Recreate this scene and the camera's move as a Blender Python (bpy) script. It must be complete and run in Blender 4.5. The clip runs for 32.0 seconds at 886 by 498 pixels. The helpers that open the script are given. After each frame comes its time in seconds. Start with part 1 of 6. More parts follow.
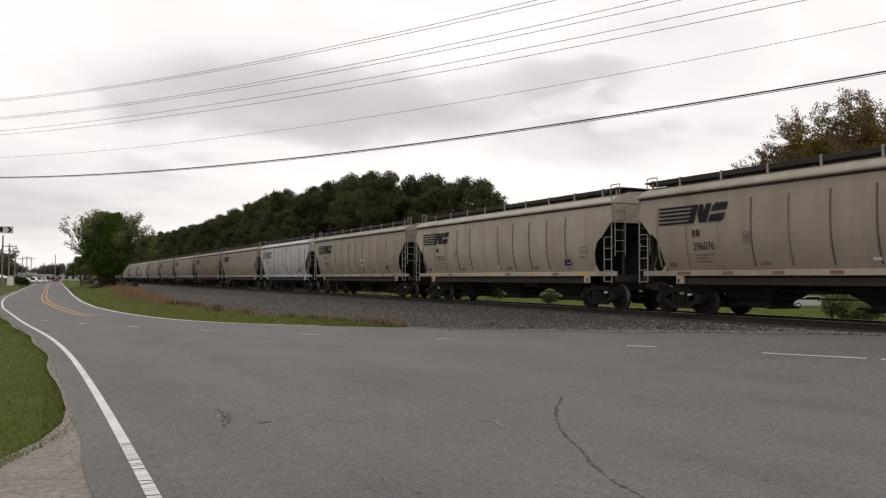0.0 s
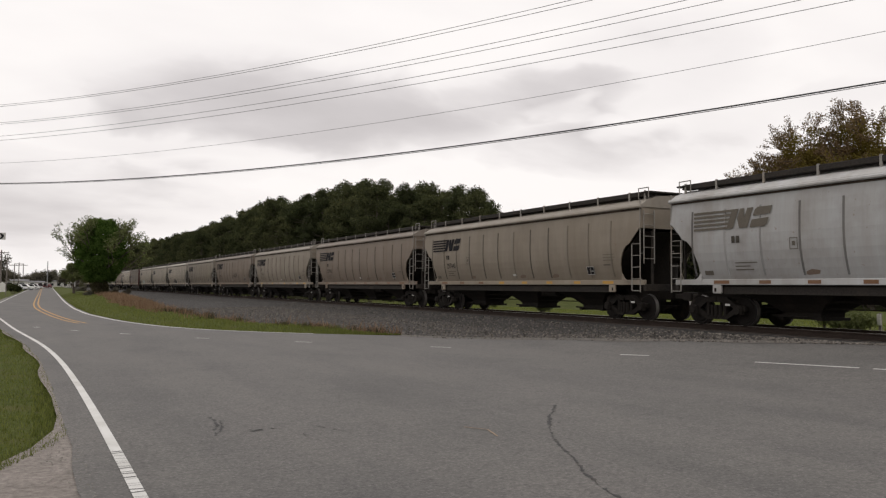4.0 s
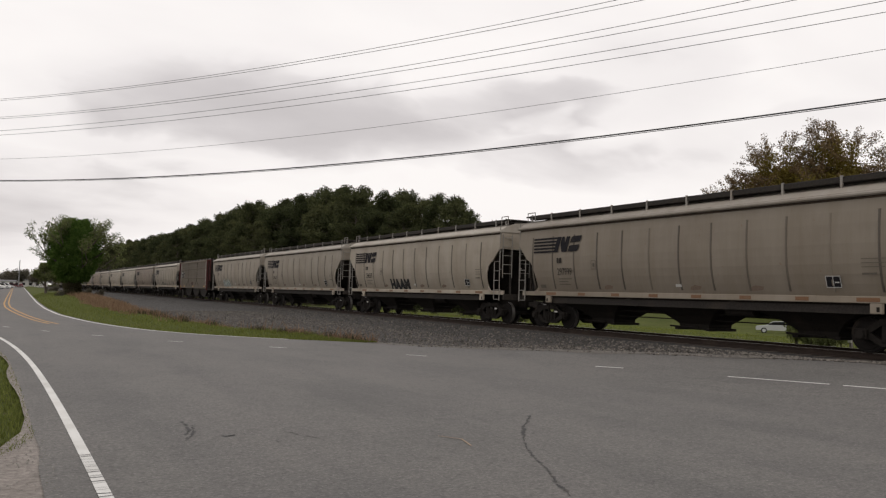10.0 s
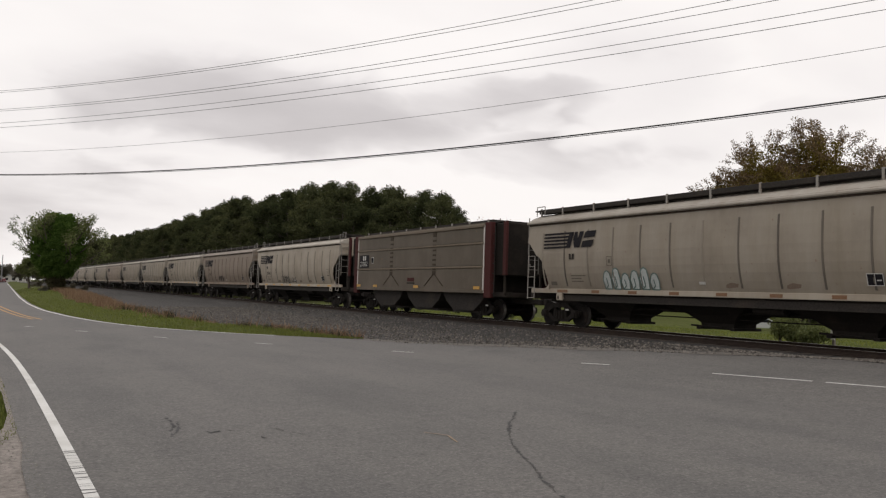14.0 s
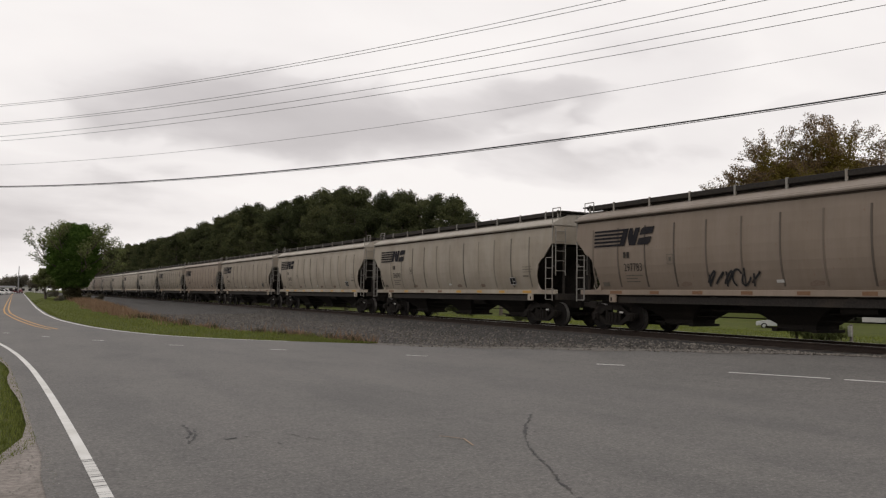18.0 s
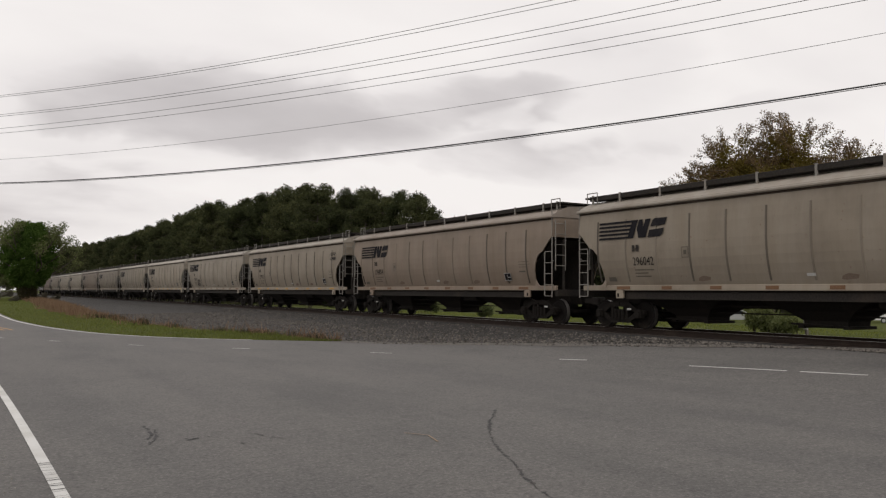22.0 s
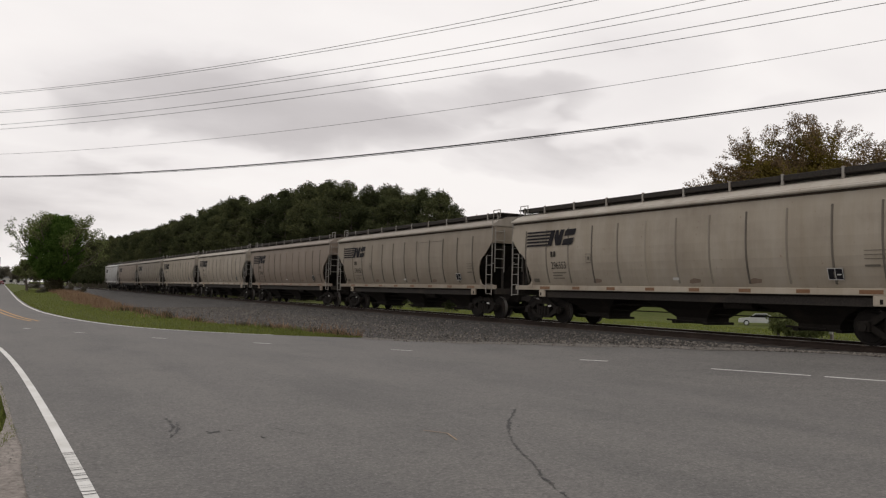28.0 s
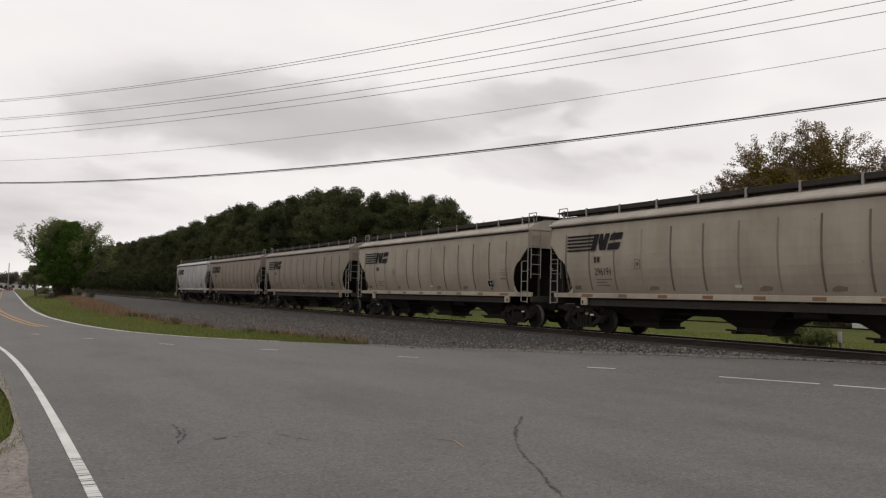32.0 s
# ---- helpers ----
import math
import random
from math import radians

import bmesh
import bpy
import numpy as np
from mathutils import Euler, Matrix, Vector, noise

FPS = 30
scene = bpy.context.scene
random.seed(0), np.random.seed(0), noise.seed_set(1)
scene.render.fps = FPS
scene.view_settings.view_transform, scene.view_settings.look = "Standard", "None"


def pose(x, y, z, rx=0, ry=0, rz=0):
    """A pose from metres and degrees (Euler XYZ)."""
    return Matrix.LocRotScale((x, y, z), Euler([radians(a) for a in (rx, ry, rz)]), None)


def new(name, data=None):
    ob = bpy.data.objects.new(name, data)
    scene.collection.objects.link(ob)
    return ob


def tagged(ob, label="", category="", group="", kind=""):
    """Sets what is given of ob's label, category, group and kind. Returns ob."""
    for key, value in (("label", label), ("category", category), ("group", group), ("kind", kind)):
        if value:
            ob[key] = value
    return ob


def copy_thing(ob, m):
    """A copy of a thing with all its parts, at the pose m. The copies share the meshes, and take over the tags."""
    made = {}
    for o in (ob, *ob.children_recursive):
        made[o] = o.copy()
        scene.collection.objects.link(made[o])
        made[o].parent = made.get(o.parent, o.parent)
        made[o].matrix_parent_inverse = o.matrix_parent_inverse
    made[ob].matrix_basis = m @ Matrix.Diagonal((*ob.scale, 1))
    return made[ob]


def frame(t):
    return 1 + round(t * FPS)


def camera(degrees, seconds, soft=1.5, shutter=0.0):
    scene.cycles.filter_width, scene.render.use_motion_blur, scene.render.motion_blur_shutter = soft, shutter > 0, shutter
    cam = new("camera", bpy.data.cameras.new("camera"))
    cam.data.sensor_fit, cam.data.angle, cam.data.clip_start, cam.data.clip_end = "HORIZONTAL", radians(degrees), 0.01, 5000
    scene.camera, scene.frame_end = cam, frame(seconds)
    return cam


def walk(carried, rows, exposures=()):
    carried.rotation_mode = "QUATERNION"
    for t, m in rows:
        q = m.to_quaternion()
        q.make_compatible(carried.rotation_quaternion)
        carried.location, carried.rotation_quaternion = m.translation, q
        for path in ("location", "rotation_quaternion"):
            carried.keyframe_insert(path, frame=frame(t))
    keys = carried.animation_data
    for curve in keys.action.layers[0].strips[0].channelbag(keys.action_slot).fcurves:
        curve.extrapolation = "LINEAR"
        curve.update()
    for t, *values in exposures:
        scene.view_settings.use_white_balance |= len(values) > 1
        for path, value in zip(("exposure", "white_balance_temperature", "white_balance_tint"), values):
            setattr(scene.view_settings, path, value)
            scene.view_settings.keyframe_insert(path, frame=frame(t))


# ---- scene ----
cam = camera(58.47, 32.0, soft=1.25)
EYE = (0.0, 0.0, 1.65)
# seconds, yaw, pitch, roll: a camera held in the hand that only turns
TURNS = [
    (0, -26.81, 2.17, -0.22), (0.5, -26.81, 2.07, -0.39), (1, -26.59, 2.09, 0.08), (1.5, -26.31, 1.73, 0.42), (2, -26.16, 1.45, 0.14),
    (2.5, -26.08, 1.95, -0.12), (4.5, -27.44, 3.11, -0.39), (5, -27.41, 3.50, -0.26), (5.5, -27.12, 3.46, -0.34),
    (6, -28.14, 3.65, -0.50), (6.5, -28.39, 3.72, -0.61), (7, -27.77, 3.51, -0.98), (7.5, -28.06, 3.02, -1.08),
    (8, -28.29, 2.85, -1.06), (8.5, -28.29, 2.86, -1.22), (9, -28.28, 2.99, -1.25), (9.5, -28.56, 3.29, -1.32),
    (10, -28.90, 3.40, -1.70), (10.5, -29.13, 3.46, -1.69), (11, -29.10, 3.23, -1.47), (11.5, -28.70, 3.17, -1.35),
    (12, -29.05, 3.27, -1.80), (12.5, -29.28, 3.31, -1.99), (13, -29.43, 3.28, -1.97), (13.5, -29.48, 3.24, -1.81),
    (15.5, -31.51, 3.01, -2.71), (16, -30.76, 3.43, -2.53), (16.5, -29.90, 3.68, -2.45), (17, -29.89, 3.97, -2.31),
    (17.5, -29.46, 3.82, -1.44), (18, -28.91, 3.39, -0.89), (18.5, -28.43, 0.70, -0.21), (19, -28.21, -0.02, -1.13),
    (19.5, -27.86, -0.79, -1.22), (20, -28.57, 1.46, 0.19), (20.5, -30.04, 3.48, -0.64), (21, -30.24, 3.46, -0.30),
    (21.5, -31.01, 3.27, -0.25), (22, -31.51, 3.19, -0.44), (22.5, -31.36, 3.49, -0.75), (23, -30.70, 4.11, -0.93),
    (23.5, -30.28, 3.83, -1.03), (24, -30.39, 3.67, -1.04), (24.5, -30.51, 3.51, -1.27), (25, -30.49, 3.52, -1.29),
    (25.5, -30.34, 3.53, -1.21), (26, -29.92, 3.45, -1.21), (26.5, -29.82, 3.31, -1.22), (28.5, -30.21, 3.01, -1.43),
    (29, -30.51, 3.05, -1.49), (29.5, -30.57, 3.09, -1.35), (30, -30.46, 3.07, -1.41), (30.5, -30.00, 3.07, -1.52),
    (31, -29.78, 3.14, -1.48), (31.5, -29.59, 3.20, -1.58), (32, -29.49, 3.52, -1.50),
]
walk(cam, [(t, pose(*EYE, 90 + p, r, y)) for t, y, p, r in TURNS],
     exposures=[(0, 0.0), (1, -0.05), (2, -0.01), (6, -0.1), (9, -0.09), (16, -0.08), (17.8, -0.16), (19, 0.28), (19.9, 0.24), (20.9, -0.2), (23, -0.17), (26, -0.14), (29, -0.14), (32, -0.16)])

# ---- light: bright overcast sky with soft cloud banks ----
world = bpy.data.worlds.new("overcast_sky")
scene.world = world
world.use_nodes = True


def nd(tree, kind, links=(), **values):
    n = tree.nodes.new(kind)
    for k, v in values.items():
        if k.startswith("i_"):
            key = k[2:]
            n.inputs[int(key) if key.isdigit() else key.replace("_", " ")].default_value = v
        elif k == "op":
            n.operation = v
    for name, sock in links:
        tree.links.new(sock, n.inputs[name])
    return n


def ramp(tree, fac, stops):
    n = tree.nodes.new("ShaderNodeValToRGB")
    tree.links.new(fac, n.inputs[0])
    e = n.color_ramp.elements
    while len(e) < len(stops):
        e.new(0.5)
    for el, (p, c) in zip(e, stops):
        el.position = p
        el.color = (*c, 1) if len(c) == 3 else c
    return n.outputs[0]


def mixc(tree, fac, a, b, blend="MIX"):
    n = tree.nodes.new("ShaderNodeMix")
    n.data_type, n.blend_type = "RGBA", blend
    for i, v in ((0, fac), (6, a), (7, b)):
        if isinstance(v, bpy.types.NodeSocket):
            tree.links.new(v, n.inputs[i])
        elif i == 0:
            n.inputs[0].default_value = v
        else:
            n.inputs[i].default_value = (*v, 1)
    return n.outputs[2]


wt = world.node_tree
wt.nodes.clear()
sky = wt.nodes.new("ShaderNodeTexSky")
sky.sky_type, sky.sun_disc = "NISHITA", False
sky.sun_elevation, sky.sun_rotation = radians(52), radians(200)
sky.air_density, sky.dust_density = 1.5, 4.0
tc = wt.nodes.new("ShaderNodeTexCoord")
sep = nd(wt, "ShaderNodeSeparateXYZ", [(0, tc.outputs["Generated"])])
zz = nd(wt, "ShaderNodeMath", [(0, sep.outputs[2])], op="MAXIMUM", i_1=0.0)
zz = nd(wt, "ShaderNodeMath", [(0, zz.outputs[0])], op="ADD", i_1=0.26)
px = nd(wt, "ShaderNodeMath", [(0, sep.outputs[0]), (1, zz.outputs[0])], op="DIVIDE")
py = nd(wt, "ShaderNodeMath", [(0, sep.outputs[1]), (1, zz.outputs[0])], op="DIVIDE")
flat = nd(wt, "ShaderNodeCombineXYZ", [(0, px.outputs[0]), (1, py.outputs[0])])
shift = nd(wt, "ShaderNodeMapping", [("Vector", flat.outputs[0])])
shift.inputs["Location"].default_value = (3.1, 1.7, 0)
shift.inputs["Rotation"].default_value = (0, 0, radians(32))
shift.inputs["Scale"].default_value = (0.62, 1.0, 1)
cloud = nd(wt, "ShaderNodeTexNoise", [("Vector", shift.outputs[0])], i_Scale=2.4, i_Detail=7.0, i_Roughness=0.5, i_Distortion=0.15)
# cloud banks by bearing and height (radians), with ragged edges
bear = nd(wt, "ShaderNodeMath", [(0, sep.outputs[0]), (1, sep.outputs[1])], op="ARCTAN2")
lift = nd(wt, "ShaderNodeMath", [(0, sep.outputs[2])], op="ARCSINE")
tall = nd(wt, "ShaderNodeMapping", [("Vector", tc.outputs["Generated"])])
tall.inputs["Scale"].default_value = (1.0, 1.0, 2.0)
ragged = nd(wt, "ShaderNodeTexNoise", [("Vector", tall.outputs[0])], i_Scale=5.0, i_Detail=4.0, i_Roughness=0.5, i_Distortion=0.3)
rag = nd(wt, "ShaderNodeMath", [(0, ragged.outputs[0])], op="MULTIPLY_ADD", i_1=0.34, i_2=-0.17)


def bank(az, el, wide, high, depth):
    """How far a soft cloud bank darkens the sky, as a socket."""
    a = nd(wt, "ShaderNodeMath", [(0, bear.outputs[0])], op="SUBTRACT", i_1=radians(az))
    a = nd(wt, "ShaderNodeMath", [(0, a.outputs[0]), (1, rag.outputs[0])], op="ADD")
    a = nd(wt, "ShaderNodeMath", [(0, a.outputs[0])], op="DIVIDE", i_1=radians(wide))
    e = nd(wt, "ShaderNodeMath", [(0, lift.outputs[0])], op="SUBTRACT", i_1=radians(el))
    e = nd(wt, "ShaderNodeMath", [(0, rag.outputs[0]), (2, e.outputs[0])], op="MULTIPLY_ADD", i_1=0.35)
    e = nd(wt, "ShaderNodeMath", [(0, e.outputs[0])], op="DIVIDE", i_1=radians(high))
    a = nd(wt, "ShaderNodeMath", [(0, a.outputs[0]), (1, a.outputs[0])], op="MULTIPLY")
    r = nd(wt, "ShaderNodeMath", [(0, e.outputs[0]), (1, e.outputs[0]), (2, a.outputs[0])], op="MULTIPLY_ADD")
    k = nd(wt, "ShaderNodeMapRange", [(0, r.outputs[0])], i_1=0.0, i_2=1.3, i_3=depth, i_4=0.0)
    k.interpolation_type = "SMOOTHSTEP"
    return k.outputs[0]


BANKS = ((18, 12.6, 18, 4.0, 0.30), (8, 10.4, 11, 2.2, 0.10), (38, 10.2, 10, 2.0, 0.20), (1, 5.6, 13, 3.2, 0.21), (43, 15.5, 10, 3.4, 0.14), (33, 13.4, 10, 2.6, 0.24), (50, 11.8, 8, 1.7, 0.10),
         (80, 13, 18, 3.5, 0.2), (-35, 12, 20, 3.5, 0.2), (130, 15, 22, 4, 0.2), (-90, 14, 22, 4, 0.2), (180, 13, 25, 4, 0.2), (-140, 14, 20, 4, 0.2))
BANKS += ((35.5, 12.3, 2.6, 0.9, -0.10), (40, 11.6, 3.0, 0.8, -0.10), (30, 8.2, 8, 1.0, -0.06))
shade = None
for row in BANKS:
    k = bank(*row)
    shade = k if shade is None else nd(wt, "ShaderNodeMath", [(0, shade), (1, k)], op="MAXIMUM" if row[4] > 0 else "ADD").outputs[0]
calm = nd(wt, "ShaderNodeMath", [(0, cloud.outputs[0])], op="MULTIPLY_ADD", i_1=0.45, i_2=0.305)
level = nd(wt, "ShaderNodeMath", [(0, calm.outputs[0]), (1, shade)], op="SUBTRACT")
tone = ramp(wt, level.outputs[0], [(0.10, (0.52, 0.485, 0.485)), (0.26, (0.65, 0.61, 0.61)), (0.40, (0.90, 0.855, 0.845)), (0.56, (1.0, 0.955, 0.935))])
veil = nd(wt, "ShaderNodeVectorMath", [(0, sky.outputs[0])], op="SCALE")
veil.inputs["Scale"].default_value = 0.05
both = mixc(wt, 0.93, veil.outputs[0], tone)
bg = nd(wt, "ShaderNodeBackground", [("Color", both)], i_Strength=1.11)
out = nd(wt, "ShaderNodeOutputWorld", [("Surface", bg.outputs[0])])

sun = new("sun", bpy.data.lights.new("sun", "SUN"))
sun.data.energy, sun.data.angle, sun.data.color = 0.6, radians(25), (1.0, 0.97, 0.92)
sun.matrix_world = Matrix.Translation((0, 0, 60)) @ Euler((radians(30), radians(-18), 0)).to_matrix().to_4x4()

# ---- materials ----
MATS = {}


def material(name, build):
    if name not in MATS:
        m = bpy.data.materials.new(name)
        m.use_nodes = True
        t = m.node_tree
        build(t, t.nodes["Principled BSDF"])
        MATS[name] = m
    return MATS[name]


def coords(t, scale=(1, 1, 1), kind="Object"):
    c = t.nodes.new("ShaderNodeTexCoord")
    mp = nd(t, "ShaderNodeMapping", [("Vector", c.outputs[kind])])
    mp.inputs["Scale"].default_value = scale
    return mp.outputs[0]


def worldpos(t, scale=(1, 1, 1)):
    g = t.nodes.new("ShaderNodeNewGeometry")
    mp = nd(t, "ShaderNodeMapping", [("Vector", g.outputs["Position"])])
    mp.inputs["Scale"].default_value = scale
    return mp.outputs[0]


def noisef(t, vec, scale, detail=4.0, rough=0.55):
    return nd(t, "ShaderNodeTexNoise", [("Vector", vec)], i_Scale=scale, i_Detail=detail, i_Roughness=rough).outputs[0]


def bump(t, b, height, strength=0.3, dist=0.02):
    n = nd(t, "ShaderNodeBump", [("Height", height)], i_Strength=strength, i_Distance=dist)
    t.links.new(n.outputs[0], b.inputs["Normal"])


def plain(name, colour, rough=0.6, metal=0.0, vary=0.25, scale=6.0, dirt=(0.08, 0.06, 0.045), amount=0.5, grain=0.15):
    """Two-scale surface: base colour with fine grain and larger dirty patches."""
    def build(t, b):
        v = coords(t)
        fine = noisef(t, v, scale * 6, 5)
        big = noisef(t, v, scale * 0.35, 5, 0.6)
        dark = tuple(c * (1 - vary) for c in colour)
        lite = tuple(min(1, c * (1 + vary * 0.6)) for c in colour)
        base = mixc(t, ramp(t, fine, [(0.3, (0, 0, 0)), (0.7, (1, 1, 1))]), dark, lite)
        patch = ramp(t, big, [(0.52, (0, 0, 0)), (0.75, (amount, amount, amount))])
        t.links.new(mixc(t, patch, base, dirt), b.inputs["Base Color"])
        b.inputs["Roughness"].default_value, b.inputs["Metallic"].default_value = rough, metal
        b.inputs["Specular IOR Level"].default_value = 0.15 if max(colour) < 0.06 and rough > 0.7 else 0.4
        bump(t, b, fine, grain, 0.01)
    return material(name, build)


def car_paint(t, b):
    """Freight car paint: tint by object colour, vertical grime streaks, rust specks, dusty patches."""
    oi = t.nodes.new("ShaderNodeObjectInfo")
    v = coords(t)
    streak = noisef(t, coords(t, (1, 1.1, 0.16)), 1.5, 6, 0.6)
    fine = noisef(t, coords(t, (1, 9, 0.8)), 1.6, 5, 0.65)
    patch = noisef(t, v, 0.55, 5, 0.6)
    speck = noisef(t, v, 7.0, 3, 0.6)
    base = mixc(t, 1.0, oi.outputs["Color"], ramp(t, streak, [(0.3, (0.84, 0.81, 0.76)), (0.62, (1, 1, 1))]), "MULTIPLY")
    base = mixc(t, 1.0, base, ramp(t, fine, [(0.3, (0.945, 0.935, 0.92)), (0.65, (1, 1, 1))]), "MULTIPLY")
    base = mixc(t, ramp(t, patch, [(0.46, (0, 0, 0)), (0.72, (0.5, 0.5, 0.5))]), base, (0.135, 0.105, 0.078))
    base = mixc(t, ramp(t, speck, [(0.67, (0, 0, 0)), (0.74, (0.6, 0.6, 0.6))]), base, (0.16, 0.085, 0.05))
    t.links.new(base, b.inputs["Base Color"])
    b.inputs["Roughness"].default_value = 0.62
    bump(t, b, noisef(t, v, 1.1, 3), 0.25, 0.02)


def asphalt(t, b):
    """Worn asphalt: pale aggregate in dark binder, blotches, wheel paths along the bend."""
    v = worldpos(t)
    stone = nd(t, "ShaderNodeTexVoronoi", [("Vector", v)], i_Scale=55.0)
    hue = nd(t, "ShaderNodeSeparateXYZ", [(0, stone.outputs["Color"])]).outputs[0]
    fine = noisef(t, v, 22, 6, 0.7)
    pock = noisef(t, v, 5.5, 6, 0.78)
    mid = noisef(t, worldpos(t, (1.0, 0.6, 1)), 0.5, 6, 0.62)
    lane = noisef(t, worldpos(t, (0.55, 0.07, 1)), 1.5, 4, 0.55)
    base = mixc(t, ramp(t, fine, [(0.34, (0, 0, 0)), (0.66, (1, 1, 1))]), (0.073, 0.069, 0.066), (0.134, 0.126, 0.119))
    base = mixc(t, 1.0, base, ramp(t, pock, [(0.33, (0.78, 0.78, 0.78)), (0.5, (1, 1, 1)), (0.70, (1.16, 1.16, 1.15))]), "MULTIPLY")
    base = mixc(t, 1.0, base, ramp(t, mid, [(0.32, (0.78, 0.785, 0.79)), (0.5, (0.97, 0.97, 0.965)), (0.68, (1.07, 1.06, 1.05))]), "MULTIPLY")
    base = mixc(t, 1.0, base, ramp(t, lane, [(0.35, (0.89, 0.89, 0.90)), (0.6, (1.04, 1.04, 1.03))]), "MULTIPLY")
    base = mixc(t, ramp(t, hue, [(0.80, (0, 0, 0)), (1.0, (0.26, 0.26, 0.26))]), base, (0.27, 0.258, 0.245))
    base = mixc(t, ramp(t, hue, [(0.0, (0.26, 0.26, 0.26)), (0.14, (0, 0, 0))]), base, (0.05, 0.047, 0.045))
    t.links.new(base, b.inputs["Base Color"])
    b.inputs["Roughness"].default_value = 0.82
    bump(t, b, fine, 0.25, 0.005)


def gravel(t, b):
    v = worldpos(t)
    cell = nd(t, "ShaderNodeTexVoronoi", [("Vector", v)], i_Scale=17.0)
    patch = noisef(t, v, 0.5, 5, 0.6)
    shade = ramp(t, nd(t, "ShaderNodeSeparateXYZ", [(0, cell.outputs["Color"])]).outputs[0], [(0.0, (0.026, 0.0235, 0.022)), (0.6, (0.052, 0.047, 0.044)), (1.0, (0.115, 0.105, 0.098))])
    gap = ramp(t, cell.outputs["Distance"], [(0.25, (1, 1, 1)), (0.65, (0.3, 0.3, 0.3))])
    base = mixc(t, 1.0, shade, gap, "MULTIPLY")
    base = mixc(t, 1.0, base, ramp(t, patch, [(0.3, (0.75, 0.73, 0.71)), (0.7, (1.25, 1.22, 1.18))]), "MULTIPLY")
    # oil and brake dust along the rails, with the shoulder's shading painted in
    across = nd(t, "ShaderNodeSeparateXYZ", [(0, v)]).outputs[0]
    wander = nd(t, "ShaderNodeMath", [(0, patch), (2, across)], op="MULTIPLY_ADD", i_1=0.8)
    oil_shade = nd(t, "ShaderNodeMapRange", [(0, wander.outputs[0])], i_1=17.75, i_2=18.35, i_3=0.0, i_4=0.62)
    base = mixc(t, oil_shade.outputs[0], base, (0.012, 0.0105, 0.0095))
    sand = noisef(t, worldpos(t, (0.5, 0.16, 1)), 1.1, 5, 0.65)
    base = mixc(t, ramp(t, sand, [(0.64, (0, 0, 0)), (0.76, (0.45, 0.45, 0.45))]), base, (0.14, 0.128, 0.115))
    t.links.new(base, b.inputs["Base Color"])
    b.inputs["Roughness"].default_value = 0.9
    inv = nd(t, "ShaderNodeMath", [(1, cell.outputs["Distance"])], op="SUBTRACT", i_0=1.0).outputs[0]
    bump(t, b, inv, 0.9, 0.04)


def ground_cover(t, b):
    v = worldpos(t)
    fine = noisef(t, v, 9, 6, 0.7)
    big = noisef(t, v, 0.16, 5, 0.6)
    mid = noisef(t, v, 1.3, 5, 0.6)
    green = mixc(t, ramp(t, fine, [(0.3, (0, 0, 0)), (0.7, (1, 1, 1))]), (0.05, 0.062, 0.019), (0.10, 0.112, 0.037))
    base = mixc(t, ramp(t, mid, [(0.48, (0, 0, 0)), (0.72, (0.5, 0.5, 0.5))]), green, (0.125, 0.10, 0.06))
    base = mixc(t, 1.0, base, ramp(t, big, [(0.3, (0.75, 0.8, 0.7)), (0.7, (1.1, 1.1, 1.0))]), "MULTIPLY")
    t.links.new(base, b.inputs["Base Color"])
    b.inputs["Roughness"].default_value = 0.95
    b.inputs["Specular IOR Level"].default_value = 0.05
    bump(t, b, fine, 0.8, 0.05)


def dirt_mat(t, b):
    v = worldpos(t)
    fine = noisef(t, v, 14, 6, 0.7)
    mid = noisef(t, v, 1.6, 5, 0.6)
    base = mixc(t, ramp(t, fine, [(0.3, (0, 0, 0)), (0.7, (1, 1, 1))]), (0.12, 0.103, 0.092), (0.30, 0.268, 0.243))
    base = mixc(t, 1.0, base, ramp(t, mid, [(0.3, (0.72, 0.71, 0.7)), (0.7, (1.1, 1.1, 1.1))]), "MULTIPLY")
    t.links.new(base, b.inputs["Base Color"])
    b.inputs["Roughness"].default_value = 0.95
    bump(t, b, fine, 0.7, 0.02)


def road_paint(name, colour):
    def build(t, b):
        v = worldpos(t)
        wear = noisef(t, v, 11, 6, 0.75)
        big = noisef(t, v, 1.2, 4)
        base = mixc(t, ramp(t, wear, [(0.28, (0.8, 0.8, 0.8)), (0.42, (0, 0, 0))]), colour, (0.17, 0.165, 0.16))
        base = mixc(t, 1.0, base, ramp(t, big, [(0.3, (0.78, 0.77, 0.75)), (0.6, (1, 1, 1))]), "MULTIPLY")
        t.links.new(base, b.inputs["Base Color"])
        b.inputs["Roughness"].default_value = 0.7
        bump(t, b, wear, 0.3, 0.004)
    return material(name, build)


